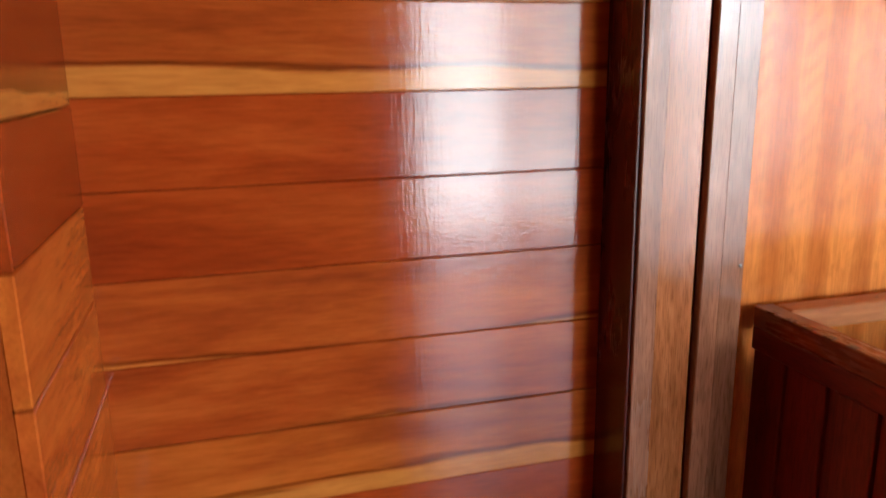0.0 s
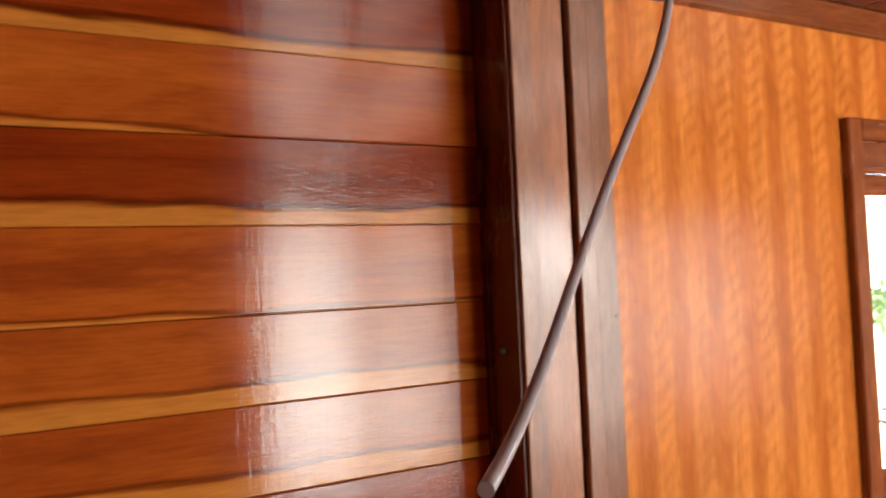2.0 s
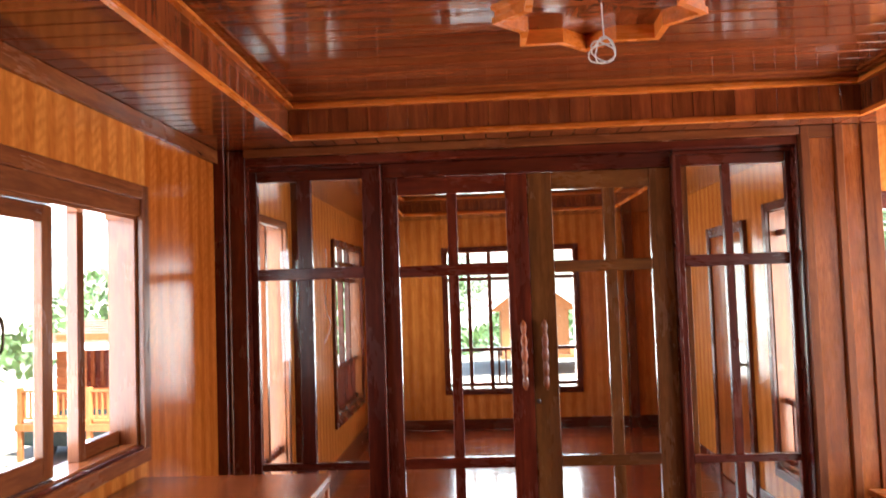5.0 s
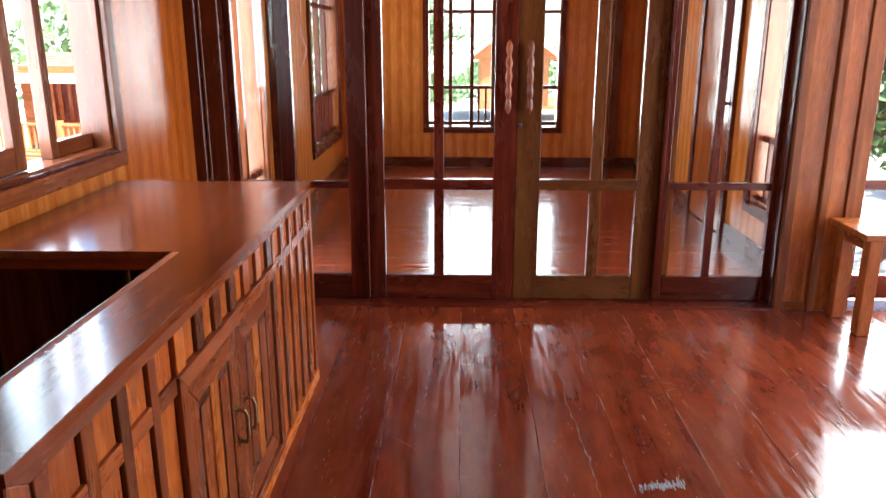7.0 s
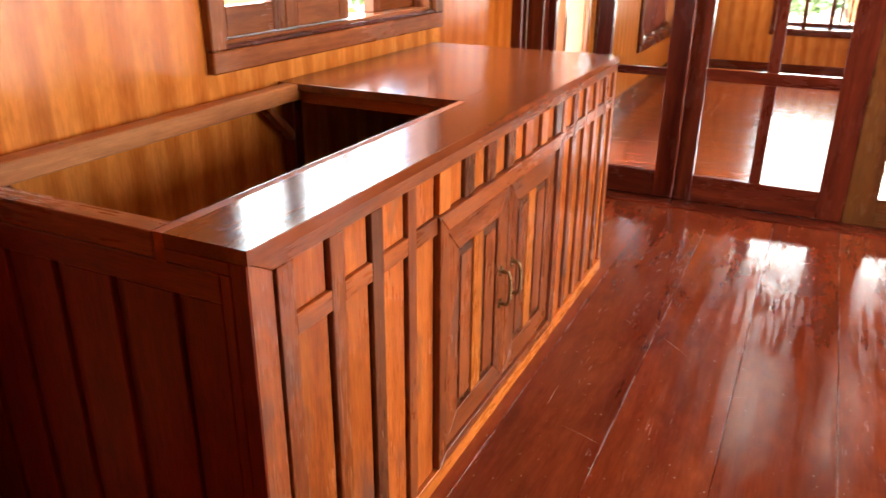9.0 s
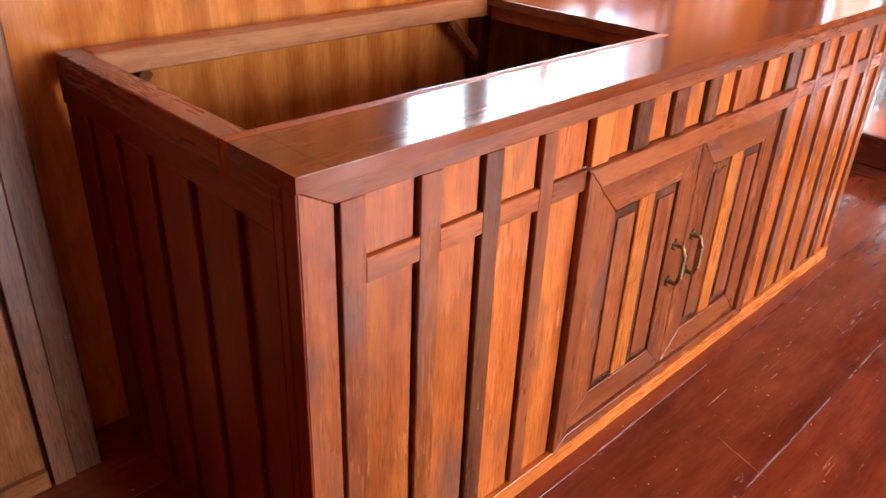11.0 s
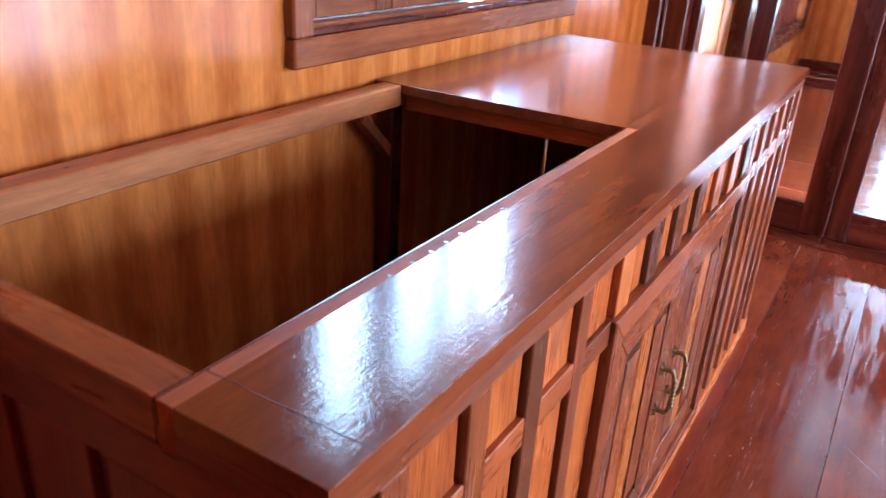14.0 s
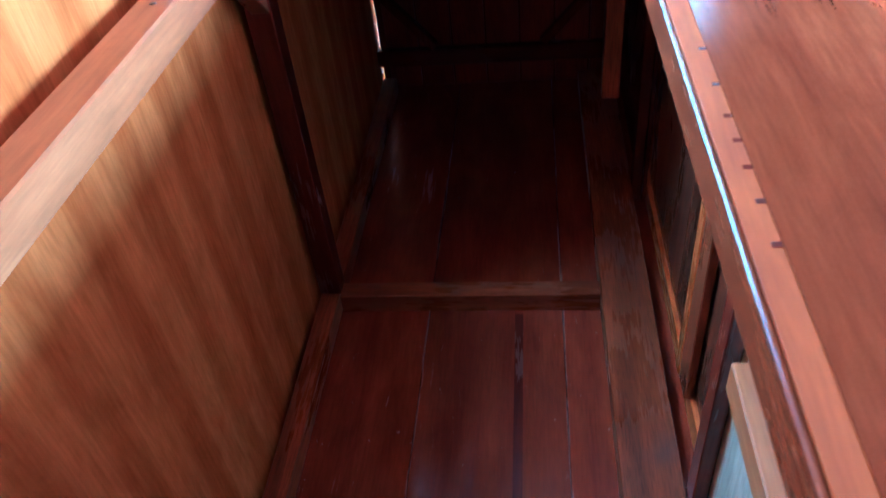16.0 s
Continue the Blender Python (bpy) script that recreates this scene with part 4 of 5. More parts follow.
def batten_run(edges, key_cycle, cross=True):
    """Battens at the given places with boards between them, a dark gap before each batten, and short cross pieces."""
    for i in range(len(edges) - 1):
        (b0, b1), (n0, n1) = edges[i], edges[i + 1]
        if b1 > b0:
            front("batten", b0, b1, 0.051, 0.8435, key_cycle[i % len(key_cycle)], 0.0)
        p0, p1 = b1, n0 - 0.0065
        if cross:
            front("field_board", p0, p1, 0.744, 0.8435, "field", -0.009, 0.018)
            front("cross_piece", p0, p1 + 0.008, 0.702, 0.743, "counter", -0.001, 0.015)
            front("field_board", p0, p1, 0.051, 0.701, "field", -0.009, 0.018)
        else:
            front("field_board", p0, p1, 0.051, 0.8435, "field", -0.009, 0.018)


batten_run([(0.070, 0.114), (0.217, 0.260), (0.356, 0.398), (0.500, 0.537), (0.640, 0.640)],
           ("stile", "counter", "darkstrip", "stile"))
batten_run([(1.547, 1.582), (1.668, 1.708), (1.800, 1.838), (1.930, 1.968), (2.060, 2.098), (2.182, 2.182)],
           ("counter", "stile", "counter"))
# short battens above the cupboard
y = 0.648
k = 0
while y < 1.49:
    front("short_batten", y, min(y + 0.056, 1.545), 0.745, 0.8435, ("orange", "darkstrip", "counter", "darkstrip", "counter")[k % 5], 0.0)
    if y + 0.0565 < 1.50:
        front("short_field", y + 0.0565, y + 0.131, 0.745, 0.8435, "field", -0.009, 0.018)
    y += 0.1375
    k += 1


def prism(name, outline, x0, x1, key, axis, parent, label="", bevel=0.0016):
    """A flat piece with slanting ends; outline gives its corners as y and z, x0 to x1 its thickness."""
    cy = sum(p[0] for p in outline) / len(outline)
    cz = sum(p[1] for p in outline) / len(outline)
    bm = bmesh.new()
    a = [bm.verts.new((x0, y - cy, z - cz)) for y, z in outline]
    b = [bm.verts.new((x1, y - cy, z - cz)) for y, z in outline]
    bm.faces.new(a)
    bm.faces.new(b[::-1])
    for i in range(len(outline)):
        j = (i + 1) % len(outline)
        bm.faces.new((a[i], a[j], b[j], b[i]))
    bmesh.ops.bevel(bm, geom=list(bm.edges), offset=bevel, segments=1, affect="EDGES")
    return part(name, bm, wood(key, axis), parent, label, (0, cy, cz))


def mitred_frame(names, y0, y1, z0, z1, w, x0, x1, key, parent, foot=None):
    """Four boards round a rectangle with mitred corners; foot is the height of the lowest one."""
    f = foot or w
    g = 0.0006
    prism(names[0], [(y0, z0 + g), (y0 + w, z0 + f + g), (y0 + w, z1 - w - g), (y0, z1 - g)], x0, x1, key, "z", parent)
    prism(names[0], [(y1 - w, z0 + f + g), (y1, z0 + g), (y1, z1 - g), (y1 - w, z1 - w - g)], x0, x1, key, "z", parent)
    prism(names[1], [(y0 + g, z1), (y0 + w + g, z1 - w), (y1 - w - g, z1 - w), (y1 - g, z1)], x0, x1, key, "y", parent)
    prism(names[1], [(y0 + g, z0), (y1 - g, z0), (y1 - w - g, z0 + f), (y0 + w + g, z0 + f)], x0, x1, key, "y", parent)


# cupboard frame and doors
mitred_frame(("cupboard_stile", "cupboard_rail"), 0.638, 1.544, 0.052, 0.743, 0.044, XF - 0.020, XF + 0.008, "stile", counter, 0.030)


def star_plate(x, y, z, r, parent):
    bm = bmesh.new()
    lo, hi = [], []
    for i in range(12):
        a = math.pi * i / 6
        q = r if i % 2 == 0 else r * 0.58
        lo.append(bm.verts.new((0, q * math.sin(a), q * math.cos(a))))
        hi.append(bm.verts.new((0.004, q * 0.8 * math.sin(a), q * 0.8 * math.cos(a))))
    bm.faces.new(lo[::-1])
    bm.faces.new(hi)
    for i in range(12):
        k = (i + 1) % 12
        bm.faces.new((lo[i], lo[k], hi[k], hi[i]))
    return part("handle_rose", bm, BRASS, parent, "star-shaped antique brass rose", (x, y, z))


def cupboard_door(y0, y1, handle_y):
    z0, z1, w = 0.083, 0.698, 0.076
    d = board("door", XF - 0.022, XF - 0.012, y0, y1, z0, z1, "darkstrip", counter, "closed cupboard door with raised panels")
    mitred_frame(("door_stile", "door_rail"), y0, y1, z0, z1, w, XF - 0.012, XF - 0.002, "stile", d)
    a, b = y0 + w, y1 - w
    m = (a + b) / 2
    board("centre_strip", XF - 0.012, XF - 0.004, m - 0.030, m + 0.030, z0 + w, z1 - w, "orange", d, bevel=0.004)
    for p, q in ((a, m - 0.031), (m + 0.031, b)):
        board("panel_step", XF - 0.012, XF - 0.007, p + 0.004, q - 0.004, z0 + w + 0.006, z1 - w - 0.006, "darkstrip", d, bevel=0.002)
        board("raised_panel", XF - 0.007, XF - 0.003, p + 0.014, q - 0.014, z0 + w + 0.024, z1 - w - 0.024, "stile", d, bevel=0.0045)
    zc = 0.400
    x = XF - 0.002
    for s in (-1, 1):
        zz = zc + s * 0.050
        star_plate(x, handle_y, zz, 0.017, d)
        lathe("handle_post", [(0.006, 0), (0.005, 0.012), (0.0062, 0.022)], (x + 0.003, handle_y, zz), BRASS, d, axis="x", segs=10)
    pts = [(x + 0.020, handle_y, zc - 0.052), (x + 0.026, handle_y, zc - 0.048), (x + 0.030, handle_y, zc - 0.026), (x + 0.031, handle_y, zc),
           (x + 0.030, handle_y, zc + 0.026), (x + 0.026, handle_y, zc + 0.048), (x + 0.020, handle_y, zc + 0.052)]
    tube("handle", pts, 0.0046, BRASS, d, "antique brass pull handle")
    for i in range(7):
        h = zc - 0.030 + i * 0.010
        lathe("handle_bead", [(0.0035, -0.0045), (0.0066, 0), (0.0035, 0.0045)], (x + 0.0305, handle_y, h), BRASS, d, segs=8)


cupboard_door(0.6865, 1.0888, 1.045)
cupboard_door(1.0918, 1.4955, 1.126)

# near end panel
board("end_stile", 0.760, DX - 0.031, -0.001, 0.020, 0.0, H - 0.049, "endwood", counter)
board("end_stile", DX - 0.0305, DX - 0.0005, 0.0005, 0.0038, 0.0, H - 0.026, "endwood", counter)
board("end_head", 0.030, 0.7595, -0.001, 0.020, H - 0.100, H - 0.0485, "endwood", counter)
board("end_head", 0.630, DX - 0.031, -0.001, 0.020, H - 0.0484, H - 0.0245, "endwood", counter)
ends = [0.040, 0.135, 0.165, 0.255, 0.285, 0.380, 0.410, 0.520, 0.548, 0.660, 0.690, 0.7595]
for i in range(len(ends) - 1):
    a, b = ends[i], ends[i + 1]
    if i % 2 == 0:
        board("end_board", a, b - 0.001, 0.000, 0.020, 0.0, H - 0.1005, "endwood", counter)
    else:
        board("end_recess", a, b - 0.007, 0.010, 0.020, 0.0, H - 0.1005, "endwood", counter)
board("end_backing", 0.035, 0.775, 0.0205, 0.028, 0.0, H - 0.101, "frame", counter)

# far end and inner framing
for i in range(7):
    a = 0.03 + i * 0.108
    board("far_board", a, a + 0.102, LEN - 0.03, LEN - 0.012, 0.0, H - 0.026, "endwood", counter)
board("far_rail", 0.0, 0.735, LEN - 0.06, LEN - 0.031, 0.085, 0.140, "frame", counter)
board("far_backing", 0.005, 0.78, LEN - 0.0115, LEN - 0.002, 0.0, H - 0.026, "frame", counter)
board("post", 0.012, 0.060, 1.135, 1.180, 0.052, H - 0.061, "frame", counter)
board("hanging_post", 0.665, 0.708, 1.60, 1.635, 0.26, H - 0.026, "counter", counter)
board("sleeper", 0.012, 0.055, 0.03, 2.15, 0.0, 0.050, "counter", counter)
board("sleeper", 0.640, 0.745, 0.03, 2.15, 0.0, 0.050, "stile", counter)
board("sleeper", 0.056, 0.639, 1.130, 1.175, 0.0, 0.050, "counter", counter)
board("inner_post", 0.746, 0.771, 0.62, 0.66, 0.0, 0.85, "frame", counter)
board("inner_post", 0.746, 0.771, 1.53, 1.57, 0.0, 0.85, "frame", counter)
board("inner_rail", 0.735, 0.770, 0.03, 0.56, 0.440, 0.490, "rawrail", counter)
board("inner_stile", 0.768, 0.7865, 0.905, 0.937, 0.051, 0.70, "orange", counter, "bright orange stile inside the cupboard")
board("inner_stile", 0.770, 0.7865, 0.845, 0.904, 0.051, 0.70, "stile", counter)


def diagonal(name, p, q, w, key):
    p, q = Vector(p), Vector(q)
    d = (q - p)
    L = d.length
    bm = bmesh.new()
    box_into(bm, -w * 0.35, w * 0.35, -w / 2, w / 2, -L / 2, L / 2, 0.002)
    rot = d.to_track_quat("Z", "X").to_matrix().to_4x4()
    bmesh.ops.transform(bm, matrix=rot, verts=bm.verts)
    return part(name, bm, wood(key, "z"), counter, "", (p + q) / 2)


diagonal("brace", (0.040, 1.02, H - 0.055), (0.040, 1.145, H - 0.175), 0.034, "casing")
diagonal("brace", (0.055, 0.16, H - 0.055), (0.055, 0.035, H - 0.175), 0.034, "casing")
diagonal("brace", (0.03, LEN - 0.045, 0.33), (0.19, LEN - 0.045, 0.145), 0.036, "frame")
diagonal("brace", (0.70, LEN - 0.045, 0.33), (0.53, LEN - 0.045, 0.145), 0.036, "frame")
for y, z in ((0.70, 0.55), (0.98, 0.55), (1.12, 0.62)):
    lathe("screw", [(0.006, 0), (0.003, -0.004)], (XF - 0.015, y, z), STEEL, counter, "steel screw", axis="x", segs=8)
for y in (0.30, 0.75):
    lathe("screw", [(0.0045, 0), (0.003, 0.0008)], (0.062, y, H - 0.0008), STEEL, counter, "steel screw", axis="z", segs=8)

# ---- stool by the column ----
stool = thing("stool", (3.75, 2.9, 0), "low varnished wooden stool beside the column", "stool")
board("seat", 3.450, 4.08, 2.755, 3.140, 0.512, 0.545, "pillarpanel", stool, bevel=0.004)
for x0 in (3.490, 3.985):
    for y0 in (2.785, 3.055):
        board("leg", x0, x0 + 0.068, y0, y0 + 0.068, 0.0, 0.511, "pillarpanel", stool, bevel=0.004)
for x0 in (3.505, 4.000):
    board("apron", x0, x0 + 0.030, 2.854, 3.054, 0.440, 0.511, "stile", stool)
for y0 in (2.800, 3.075):
    board("apron", 3.559, 3.984, y0, y0 + 0.028, 0.440, 0.511, "stile", stool)
    for xa, xb in ((3.556, 3.640), (3.987, 3.903)):
        bm = bmesh.new()
        w = 0.030
        lo = [bm.verts.new((x, y0 - 0.004 + dy, z)) for dy in (0, 0.024) for x, z in ((xa, 0.385), (xb, 0.475), (xb, 0.511), (xa + (xb - xa) * 0.55, 0.511), (xa, 0.440))]
        bm.faces.new(lo[:5])
        bm.faces.new(lo[5:][::-1])
        for i in range(5):
            k = (i + 1) % 5
            bm.faces.new((lo[i], lo[k], lo[5 + k], lo[5 + i]))
        part("bracket", bm, wood("stile", "x"), stool)

# dried paint scraped on the floor
bm = bmesh.new()
rs = random.Random(8)
for i in range(120):
    u = rs.uniform(-1, 1)
    cx, cy = u * 0.082, rs.gauss(-0.010 + 0.012 * u, 0.010)
    hw, hl = rs.uniform(0.0008, 0.0024), rs.uniform(0.006, 0.030) * (1 - 0.45 * abs(u - 0.25))
    lean = rs.gauss(0, 0.12)
    vs = [bm.verts.new((cx + p * hw + lean * q * hl, cy + q * hl, 0.0006 + rs.uniform(0, 0.0003))) for p, q in ((-1, -0.6), (0, -1), (1, -0.5), (1, 0.6), (0, 1), (-1, 0.5))]
    bm.faces.new(vs)
scrape = part("paint_scrape", bm, plain("dried_paint", (0.27, 0.29, 0.29), 0.5), None, "", (2.150, 1.405, 0.0))
tagged(scrape, "pale dried paint scraped across a floorboard", "paint mark", kind="stuff")

# long split in a floorboard with frayed pale edges
bm = bmesh.new()
rs = random.Random(5)
y, x = 1.02, 1.900
last = None
while y < 2.42:
    x += rs.gauss(0, 0.0035) + (1.912 - x) * 0.12
    w = abs(rs.gauss(0.0005, 0.0006)) + 0.0003 + (0.003 if 1.45 < y < 1.95 and rs.random() < 0.35 else 0)
    row = [bm.verts.new((x - w, y, 0.0004)), bm.verts.new((x + w, y, 0.0004))]
    if last:
        bm.faces.new((last[0], last[1], row[1], row[0]))
    last = row
    y += rs.uniform(0.012, 0.03)
split = part("board_split", bm, plain("split_wood", (0.16, 0.10, 0.075), 0.6, 0, 0.6, 40), None)
tagged(split, "thin frayed split along a floorboard", "crack", kind="stuff")

# pale chips in the varnish of the boards
bm = bmesh.new()
rs = random.Random(21)
for i in range(520):
    cx, cy = rs.uniform(0.95, 3.4), rs.uniform(-0.4, 3.0)
    a, hl, hw = rs.gauss(1.57, 0.9), rs.uniform(0.0015, 0.006), rs.uniform(0.0005, 0.0012)
    u, v = Vector((math.cos(a), math.sin(a), 0)), Vector((-math.sin(a), math.cos(a), 0))
    c = Vector((cx, cy, 0.0004))
    bm.faces.new([bm.verts.new(c + u * p * hl + v * q * hw) for p, q in ((-1, -0.4), (0.2, -1), (1, 0.3), (-0.3, 1))])
for i in range(70):
    cx, cy = rs.uniform(0.9, 3.3), rs.uniform(-0.5, 3.0)
    a, hl, hw = rs.choice((1.57, 1.57, rs.uniform(0, 3.14))) + rs.gauss(0, 0.12), rs.uniform(0.02, 0.09), rs.uniform(0.0003, 0.0008)
    u, v = Vector((math.cos(a), math.sin(a), 0)), Vector((-math.sin(a), math.cos(a), 0))
    c = Vector((cx, cy, 0.00035))
    bm.faces.new([bm.verts.new(c + u * p * hl + v * q * hw) for p, q in ((-1, 0), (0.1, -1), (1, 0.2), (-0.2, 1))])
chips = part("varnish_chips", bm, plain("chipped_varnish", (0.55, 0.45, 0.38), 0.5), None)
tagged(chips, "small pale chips in the floor varnish", "chips", kind="stuff")
# dark strips inside the counter stand in for the shaded depth of a floor gap
for y0, y1 in ((0.45, 0.62), (0.66, 1.12)):
    board("dark_filler", 0.452, 0.470, y0, y1, -0.004, 0.0006, "frame", floor, "dark strip laid in for the shaded depth of an open joint", 0)

# ---- star coffer with wire ----
star = thing("ceiling_star", (1.97, 1.72, TRAY_Z), "eight-pointed orange wooden coffer ring on the ceiling", "ceiling rose")


def star_points(r_out, r_in):
    return [Vector(((r_out if i % 2 == 0 else r_in) * math.cos(math.pi * i / 8), (r_out if i % 2 == 0 else r_in) * math.sin(math.pi * i / 8))) for i in range(16)]


SC, SR = Vector((1.935, 1.705)), 0.368
steps = [(0.000, 0.000), (0.014, 0.0), (0.014, -0.018), (0.004, -0.022), (0.004, -0.042), (0.012, -0.047), (0.012, -0.070), (-0.012, -0.070), (-0.012, 0.0)]
bases = star_points(SR, SR * 0.765)
for i in range(16):
    p, q = bases[i], bases[(i + 1) % 16]
    bm = bmesh.new()
    rings = []
    for e in (p, q):
        n = e.normalized()
        rings.append([bm.verts.new((*(e + n * o * 1.25), z)) for o, z in steps])
    m = len(steps)
    for a in range(m):
        b = (a + 1) % m
        bm.faces.new((rings[0][a], rings[0][b], rings[1][b], rings[1][a]))
    bm.faces.new(rings[0])
    bm.faces.new(rings[1])
    part("star_side", bm, wood("moulding", "x"), star, "", (SC.x, SC.y, TRAY_Z - 0.0005))
inner = star_points(SR * 0.96, SR * 0.725)
for i in range(8):
    bm = bmesh.new()
    a, b, c = inner[(2 * i - 1) % 16], inner[2 * i], inner[(2 * i + 1) % 16]
    tri = [Vector((0, 0)), a, b, c]
    lo = [bm.verts.new((*v, -0.012)) for v in tri]
    hi = [bm.verts.new((*v, -0.001)) for v in tri]
    bm.faces.new(lo)
    bm.faces.new(hi[::-1])
    for k in range(4):
        bm.faces.new((lo[k], lo[(k + 1) % 4], hi[(k + 1) % 4], hi[k]))
    part("star_field", bm, wood("ceiling", "xy"[i % 2]), star, "", (SC.x, SC.y, TRAY_Z - 0.0005))


def coil(name, cx, cy, top, drop, label):
    c = thing(name, (cx, cy, top), label, "wire")
    pts = [(cx, cy, top), (cx, cy, top - drop * 0.5), (cx + 0.004, cy, top - drop)]
    tube("lead", pts, 0.0028, WHITE_WIRE, c)
    loops = []
    for i in range(36):
        a = i * 0.62
        r = 0.042 + 0.010 * math.sin(i * 1.7)
        loops.append((cx + r * math.cos(a) + 0.006 * math.sin(i * 0.31), cy + 0.030 * math.sin(i * 0.47), top - drop - 0.045 + r * math.sin(a)))
    tube("loop", loops, 0.0028, WHITE_WIRE, c)


coil("hanging_wire", 1.945, 1.71, TRAY_Z - 0.012, 0.13, "coiled white electrical wire hanging from the coffer")
coil("hanging_wire", 1.78, 5.8, TRAY_Z, 0.12, "coiled white electrical wire hanging in the next room")

# grey cable hanging by the planks
cable = thing("hanging_cable", (0.44, -0.42, HALL_Z), "grey electrical cable with a cut end hanging from the ceiling", "cable")
tube("cable", [(0.438, -0.421, HALL_Z), (0.507, -0.422, 2.365), (0.62, -0.424, 2.262), (0.678, -0.475, 2.129), (0.718, -0.55, 1.991), (0.762, -0.652, 1.883),
               (0.792, -0.749, 1.744), (0.867, -0.857, 1.641), (0.967, -0.953, 1.631)], 0.0054, GREY_WIRE, cable)

# wire on the wall of the next room
wire = thing("wall_wire", (0.09, 5.6, 1.9), "thin loose white wire on the wall of the next room", "wire")
tube("wire", [(0.086, 5.75, 2.05), (0.10, 5.72, 1.8), (0.09, 5.62, 1.6), (0.10, 5.66, 1.45), (0.12, 5.78, 1.40), (0.10, 5.74, 1.30), (0.09, 5.6, 1.22)], 0.003, WHITE_WIRE, wire)

# ---- outside ----
GZ = -2.8
bm = bmesh.new()
n = 40
S = 3000
vv = [[bm.verts.new((-S + 2 * S * i / n, -S + 2 * S * j / n, GZ)) for j in range(n + 1)] for i in range(n + 1)]
for i in range(n):
    for j in range(n):
        bm.faces.new((vv[i][j], vv[i + 1][j], vv[i + 1][j + 1], vv[i][j + 1]))
tagged(part("ground", bm, GROUND, None), "pale dry ground round the house", "ground", kind="structure")
for x in (0.05, 2.0, 4.2):
    for y in (-3.9, -0.3, 3.3, 7.9):
        p = thing("stilt", (x, y, GZ), "square post carrying the raised house", "post", "stilts under the house")
        board("shaft", x - 0.11, x + 0.11, y - 0.11, y + 0.11, GZ, -0.161, "house", p)


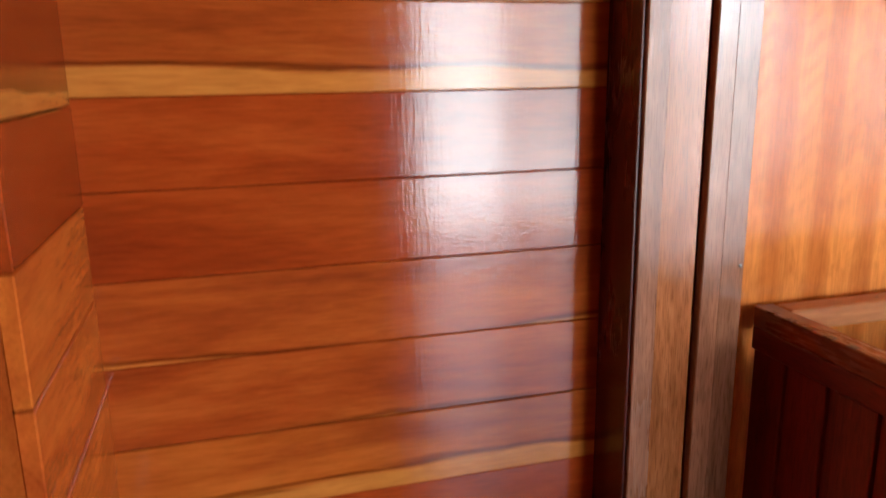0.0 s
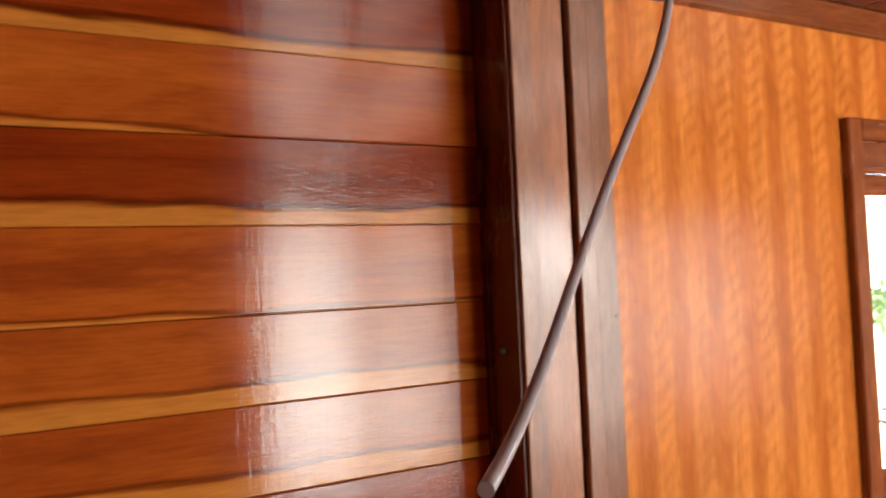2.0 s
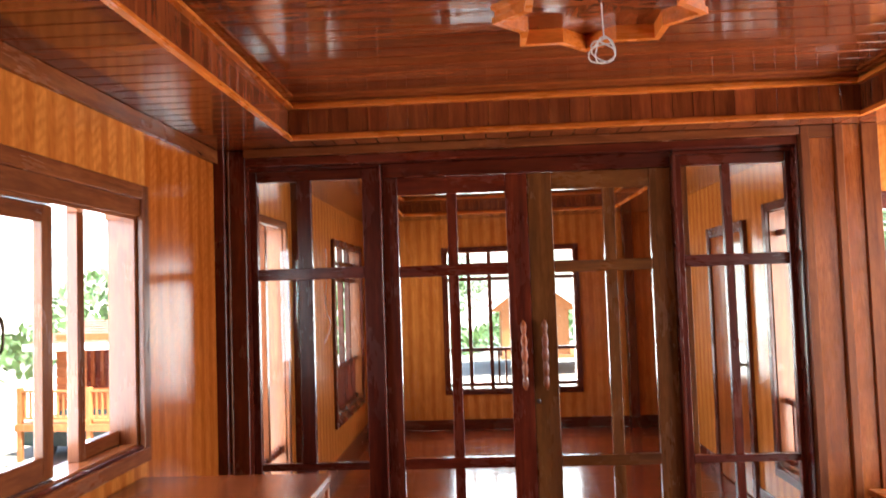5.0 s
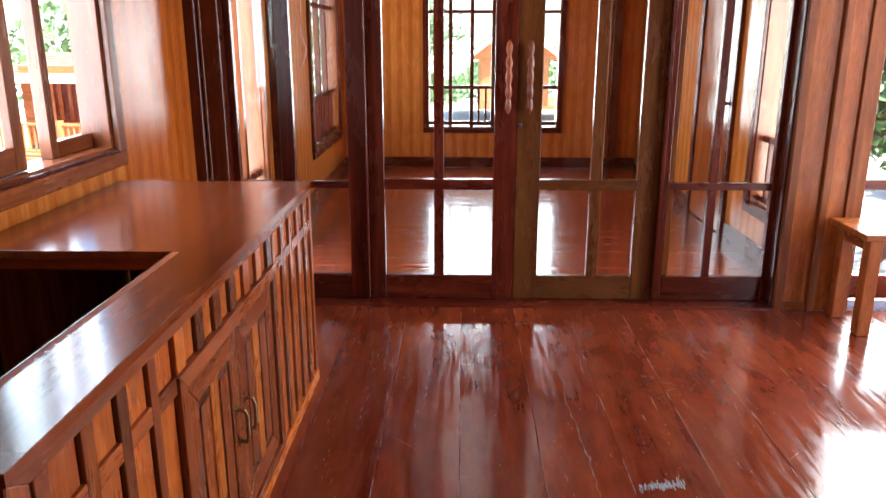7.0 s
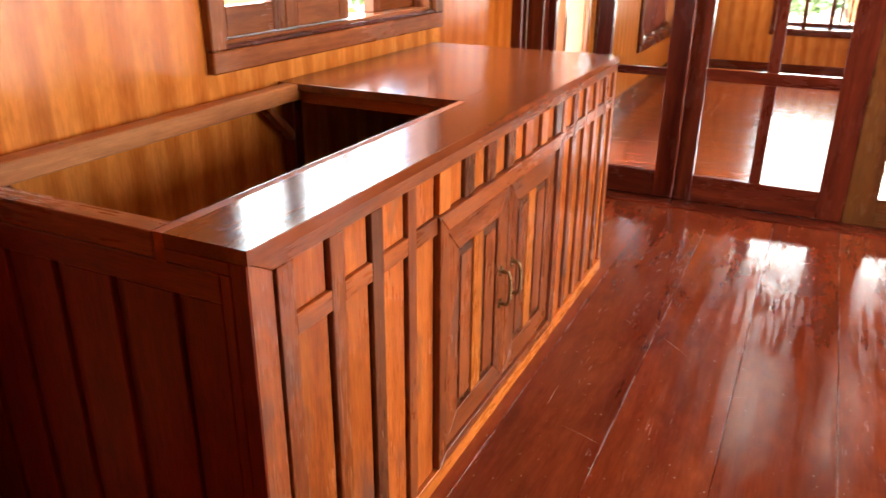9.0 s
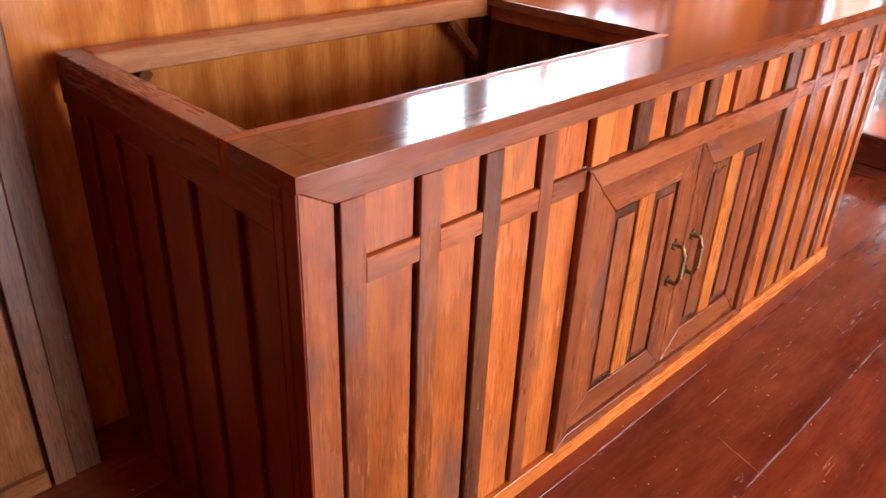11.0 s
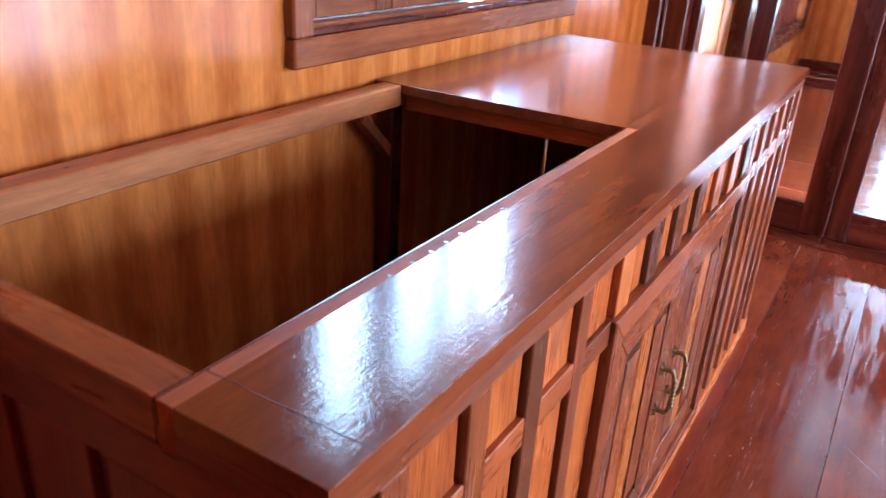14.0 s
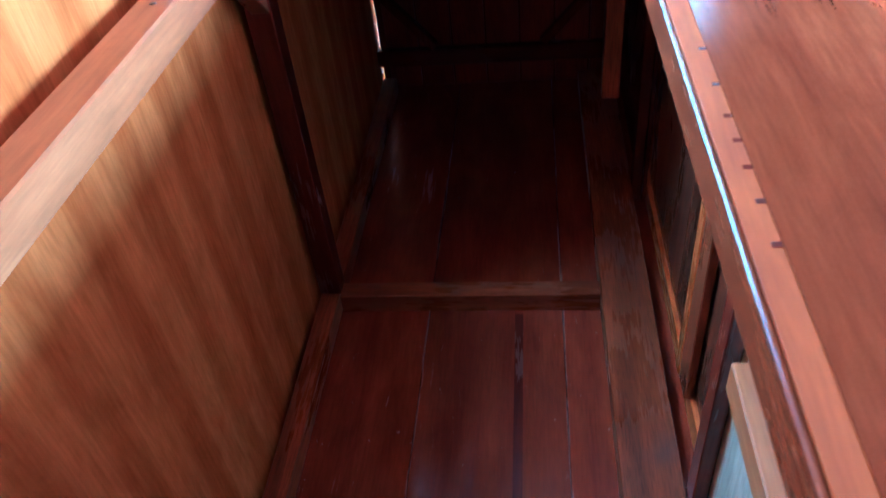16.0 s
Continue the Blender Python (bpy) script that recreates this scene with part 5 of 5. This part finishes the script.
def stilt_house(at, turn, width, depth, label, gable=False, fl=1.45, wl=2.3):
    """A raised wooden house with porch railing, windows and tiled roof; its front looks along its own -y."""
    h = thing("house", at, label, "house")

    def b(name, x0, x1, y0, y1, z0, z1, key, lab="", parent=None):
        return board(name, at[0] + x0, at[0] + x1, at[1] + y0, at[1] + y1, at[2] + z0, at[2] + z1, key, parent or h, lab, 0.004)
    w = width / 2
    b("deck", -w, w, -1.6, depth, fl - 0.18, fl, "house")
    wall = b("wall", -w + 0.1, w - 0.1, 0, depth - 0.1, fl, fl + wl, "house")
    for i in range(9):
        zz = fl + 0.12 + i * 0.24
        b("weatherboard", -w + 0.08, w - 0.08, -0.025, -0.001, zz, zz + 0.215, "house")
    k = max(2, int(width / 2.6))
    for i in range(k):
        cx = -w + (i + 0.5) * width / k
        wd = b("window", cx - 0.5, cx + 0.5, -0.06, -0.026, fl + 0.75, fl + 1.95, "frame")
        for j in (-0.3, 0.0, 0.3):
            b("bar", cx + j - 0.06, cx + j + 0.06, -0.09, -0.061, fl + 0.8, fl + 1.9, "casing", "", wd)
    m = int(width / 1.9) + 1
    for i in range(m):
        px = -w + 0.1 + i * (width - 0.2) / (m - 1)
        b("porch_post", px - 0.06, px + 0.06, -1.56, -1.44, 0, fl + 0.95, "house")
        b("stilt", px - 0.09, px + 0.09, 2.0, 2.2, 0, fl - 0.181, "house")
    b("handrail", -w, w, -1.54, -1.46, fl + 0.82, fl + 0.88, "house")
    b("foot_rail", -w, w, -1.53, -1.47, fl + 0.12, fl + 0.17, "house")
    n2 = int(width / 0.16)
    for i in range(n2):
        px = -w + 0.08 + i * (width - 0.16) / n2
        b("baluster", px - 0.025, px + 0.025, -1.52, -1.48, fl + 0.171, fl + 0.819, "house")
    # roof: two slopes with courses of tiles
    ov = 0.6
    for sgn in (-1, 1):
        bm = bmesh.new()
        rows_n = 10
        run = depth / 2 + (0.9 if gable else 0.5)
        rise = run * (0.75 if gable else 0.20)
        cy = depth / 2
        line_pts = []
        for r in range(rows_n):
            for u, lift in ((r / rows_n, 0.0), ((r + 1) / rows_n, 0.05)):
                line_pts.append((cy + sgn * run * u, fl + wl - 0.2 + rise * (1 - u) + lift))
        line_pts += [(cy + sgn * run, fl + wl - 0.24), (cy, fl + wl - 0.24 + rise)]
        ends_v = [[bm.verts.new((sx * (w + ov), yy, zz)) for yy, zz in line_pts] for sx in (-1, 1)]
        for a in range(len(line_pts)):
            b2 = (a + 1) % len(line_pts)
            bm.faces.new((ends_v[0][a], ends_v[0][b2], ends_v[1][b2], ends_v[1][a]))
        bm.faces.new(ends_v[0])
        bm.faces.new(ends_v[1][::-1])
        part("roof", bm, ROOF, h, "brown tiled roof slope", at)
    b("fascia", -w - ov, w + ov, cy - run - 0.03, cy - run, fl + wl - 0.32, fl + wl - 0.12, WHITE_TRIM, "pale fascia board")
    if gable:
        for sx in (-1, 1):
            bm = bmesh.new()
            vs = [bm.verts.new((sx * (w - 0.12), y, z)) for y, z in ((cy - run + 0.3, fl + wl - 0.1), (cy + run - 0.3, fl + wl - 0.1), (cy, fl + wl - 0.25 + rise))]
            vs2 = [bm.verts.new((sx * (w - 0.2), v.co.y, v.co.z)) for v in vs]
            bm.faces.new(vs)
            bm.faces.new(vs2[::-1])
            for i in range(3):
                bm.faces.new((vs[i], vs[(i + 1) % 3], vs2[(i + 1) % 3], vs2[i]))
            part("gable", bm, wood("house", "y"), h, "boarded gable", at)
            for sg in (-1, 1):
                bm = bmesh.new()
                xo = sx * (w + ov)
                q = [(cy, fl + wl - 0.13 + rise), (cy + sg * run, fl + wl - 0.13), (cy + sg * run, fl + wl - 0.38), (cy, fl + wl - 0.38 + rise)]
                fa = [bm.verts.new((xo + 0.01 * sx, yy, zz)) for yy, zz in q]
                fb = [bm.verts.new((xo + 0.06 * sx, yy, zz)) for yy, zz in q]
                bm.faces.new(fa)
                bm.faces.new(fb[::-1])
                for i in range(4):
                    bm.faces.new((fa[i], fa[(i + 1) % 4], fb[(i + 1) % 4], fb[i]))
                part("bargeboard", bm, WHITE_TRIM, h, "white bargeboard", at)
    h.rotation_euler = (0, 0, radians(turn))
    return h


stilt_house((-7.7, 19.8, GZ), -6, 6.2, 5.0, "raised orange wooden house with porch railing and tiled roof", fl=1.25, wl=2.15)
stilt_house((-16.6, 16.6, GZ), -53, 6.0, 4.5, "raised wooden house with steep red tiled gable roof", True, 1.0, 1.9)
stilt_house((5.6, 40.0, GZ - 0.45), 90, 6.0, 3.4, "raised red brown wooden house with steep tiled roof", True)
stilt_house((16.0, 16.0, GZ), -75, 9.0, 5.0, "raised wooden house beyond the side windows")


def tree(x, y, height, spread, seed, label):
    rg = random.Random(seed)
    t = thing("tree", (x, y, GZ), label, "tree")
    bm = bmesh.new()
    limbs = [(Vector((0, 0, 0)), Vector((rg.uniform(-.3, .3), rg.uniform(-.3, .3), height * 0.55)), 0.22, 0.13)]
    tips = []
    for i in range(9):
        a = rg.uniform(0, 6.28)
        s = limbs[0][1] * rg.uniform(0.55, 1.0)
        e = s + Vector((math.cos(a) * spread * rg.uniform(0.4, 0.8), math.sin(a) * spread * rg.uniform(0.4, 0.8), height * rg.uniform(0.15, 0.4)))
        limbs.append((s, e, 0.09, 0.03))
        tips.append(e)
        tips.append((s + e) / 2)
    for s, e, r0, r1 in limbs:
        q = (e - s).to_track_quat("Z", "X")
        ra = [bm.verts.new(s + q @ Vector((r0 * math.cos(k), r0 * math.sin(k), 0))) for k in [j * 1.047 for j in range(6)]]
        rb = [bm.verts.new(e + q @ Vector((r1 * math.cos(k), r1 * math.sin(k), 0))) for k in [j * 1.047 for j in range(6)]]
        for j in range(6):
            bm.faces.new((ra[j], ra[(j + 1) % 6], rb[(j + 1) % 6], rb[j]))
    part("trunk", bm, BARK, t, "", (x, y, GZ))
    verts, faces = [], []
    for i in range(2600):
        c = rg.choice(tips) + Vector((rg.gauss(0, spread * 0.2), rg.gauss(0, spread * 0.2), rg.gauss(0, spread * 0.16)))
        u = Vector((rg.gauss(0, 1), rg.gauss(0, 1), rg.gauss(0, 1))).normalized()
        v = u.orthogonal().normalized()
        L = rg.uniform(0.10, 0.22)
        k = len(verts)
        verts += [c - u * L, c + v * L * 0.45, c + u * L, c - v * L * 0.45]
        faces.append((k, k + 1, k + 2, k + 3))
    me = bpy.data.meshes.new("crown")
    me.from_pydata(verts, [], faces)
    me.materials.append(LEAF)
    place(new("crown", me), t, (x, y, GZ))


for i, (x, y, hh, sp) in enumerate(((-26, 9, 7.5, 3.2), (-28, 17, 8.0, 3.5), (-25, 30, 6.5, 3.0), (-2.0, 47, 8, 3.6), (12, 44, 9, 3.6),
                                    (13, 6, 7, 3.0), (12, 0, 7.5, 3.0), (14, 11, 7, 3.0), (8.5, 13, 6.5, 2.4), (16, -6, 8, 3.2), (4, -18, 8, 3.4), (-3, -16, 7, 3))):
    tree(x, y, hh, sp, 40 + i, "broad leafy green tree on bare ground")

# distant woods all round
rw = random.Random(77)
verts, faces = [], []
for i in range(34000):
    a = rw.uniform(0, 2 * math.pi)
    r = rw.uniform(44, 62)
    top = 3.9 + 1.0 * math.sin(a * 7.0 + 1) + 1.5 * math.sin(a * 19.0) + 0.9 * math.sin(a * 43.0)
    z = GZ + (rw.random() ** 0.8) * top
    c = Vector((r * math.cos(a), r * math.sin(a) + 4, z))
    u = Vector((rw.gauss(0, 1), rw.gauss(0, 1), rw.gauss(0, 1))).normalized()
    v = u.orthogonal().normalized()
    L = rw.uniform(0.22, 0.5)
    k = len(verts)
    verts += [c - u * L, c + v * L * 0.5, c + u * L, c - v * L * 0.5]
    faces.append((k, k + 1, k + 2, k + 3))
me = bpy.data.meshes.new("far_woods")
me.from_pydata(verts, [], faces)
me.materials.append(LEAF)
tagged(new("far_woods", me), "distant belt of green trees round the houses", "trees", kind="stuff")

# parked car under the neighbouring porch
CAR_AT = (-9.6, 20.7, GZ)
car = thing("car", CAR_AT, "dark parked car on the pale ground", "car")
bm = bmesh.new()
prof = [(-2.1, 0.35), (-2.15, 0.75), (-1.35, 0.90), (-0.75, 1.38), (0.75, 1.42), (1.55, 0.95), (2.1, 0.85), (2.15, 0.40)]
left = [bm.verts.new((-0.82 if 0 < i < 7 and z > 1.0 else -0.88, y, z)) for i, (y, z) in enumerate(prof)]
right = [bm.verts.new((0.82 if 0 < i < 7 and z > 1.0 else 0.88, y, z)) for i, (y, z) in enumerate(prof)]
bm.faces.new(left)
bm.faces.new(right[::-1])
for i in range(len(prof)):
    j = (i + 1) % len(prof)
    bm.faces.new((left[i], left[j], right[j], right[i]))
bmesh.ops.bevel(bm, geom=list(bm.edges), offset=0.06, segments=2, affect="EDGES")
part("body", bm, CAR_PAINT, car, "dark green painted body", CAR_AT)
for sx in (-0.80, 0.80):
    for sy in (-1.35, 1.35):
        lathe("wheel", [(0.20, -0.10), (0.32, -0.09), (0.33, 0.0), (0.32, 0.09), (0.20, 0.10)], (CAR_AT[0] + sx, CAR_AT[1] + sy, GZ + 0.33), TYRE, car, "black wheel", axis="x", segs=16)
car.rotation_euler = (0, 0, radians(84))
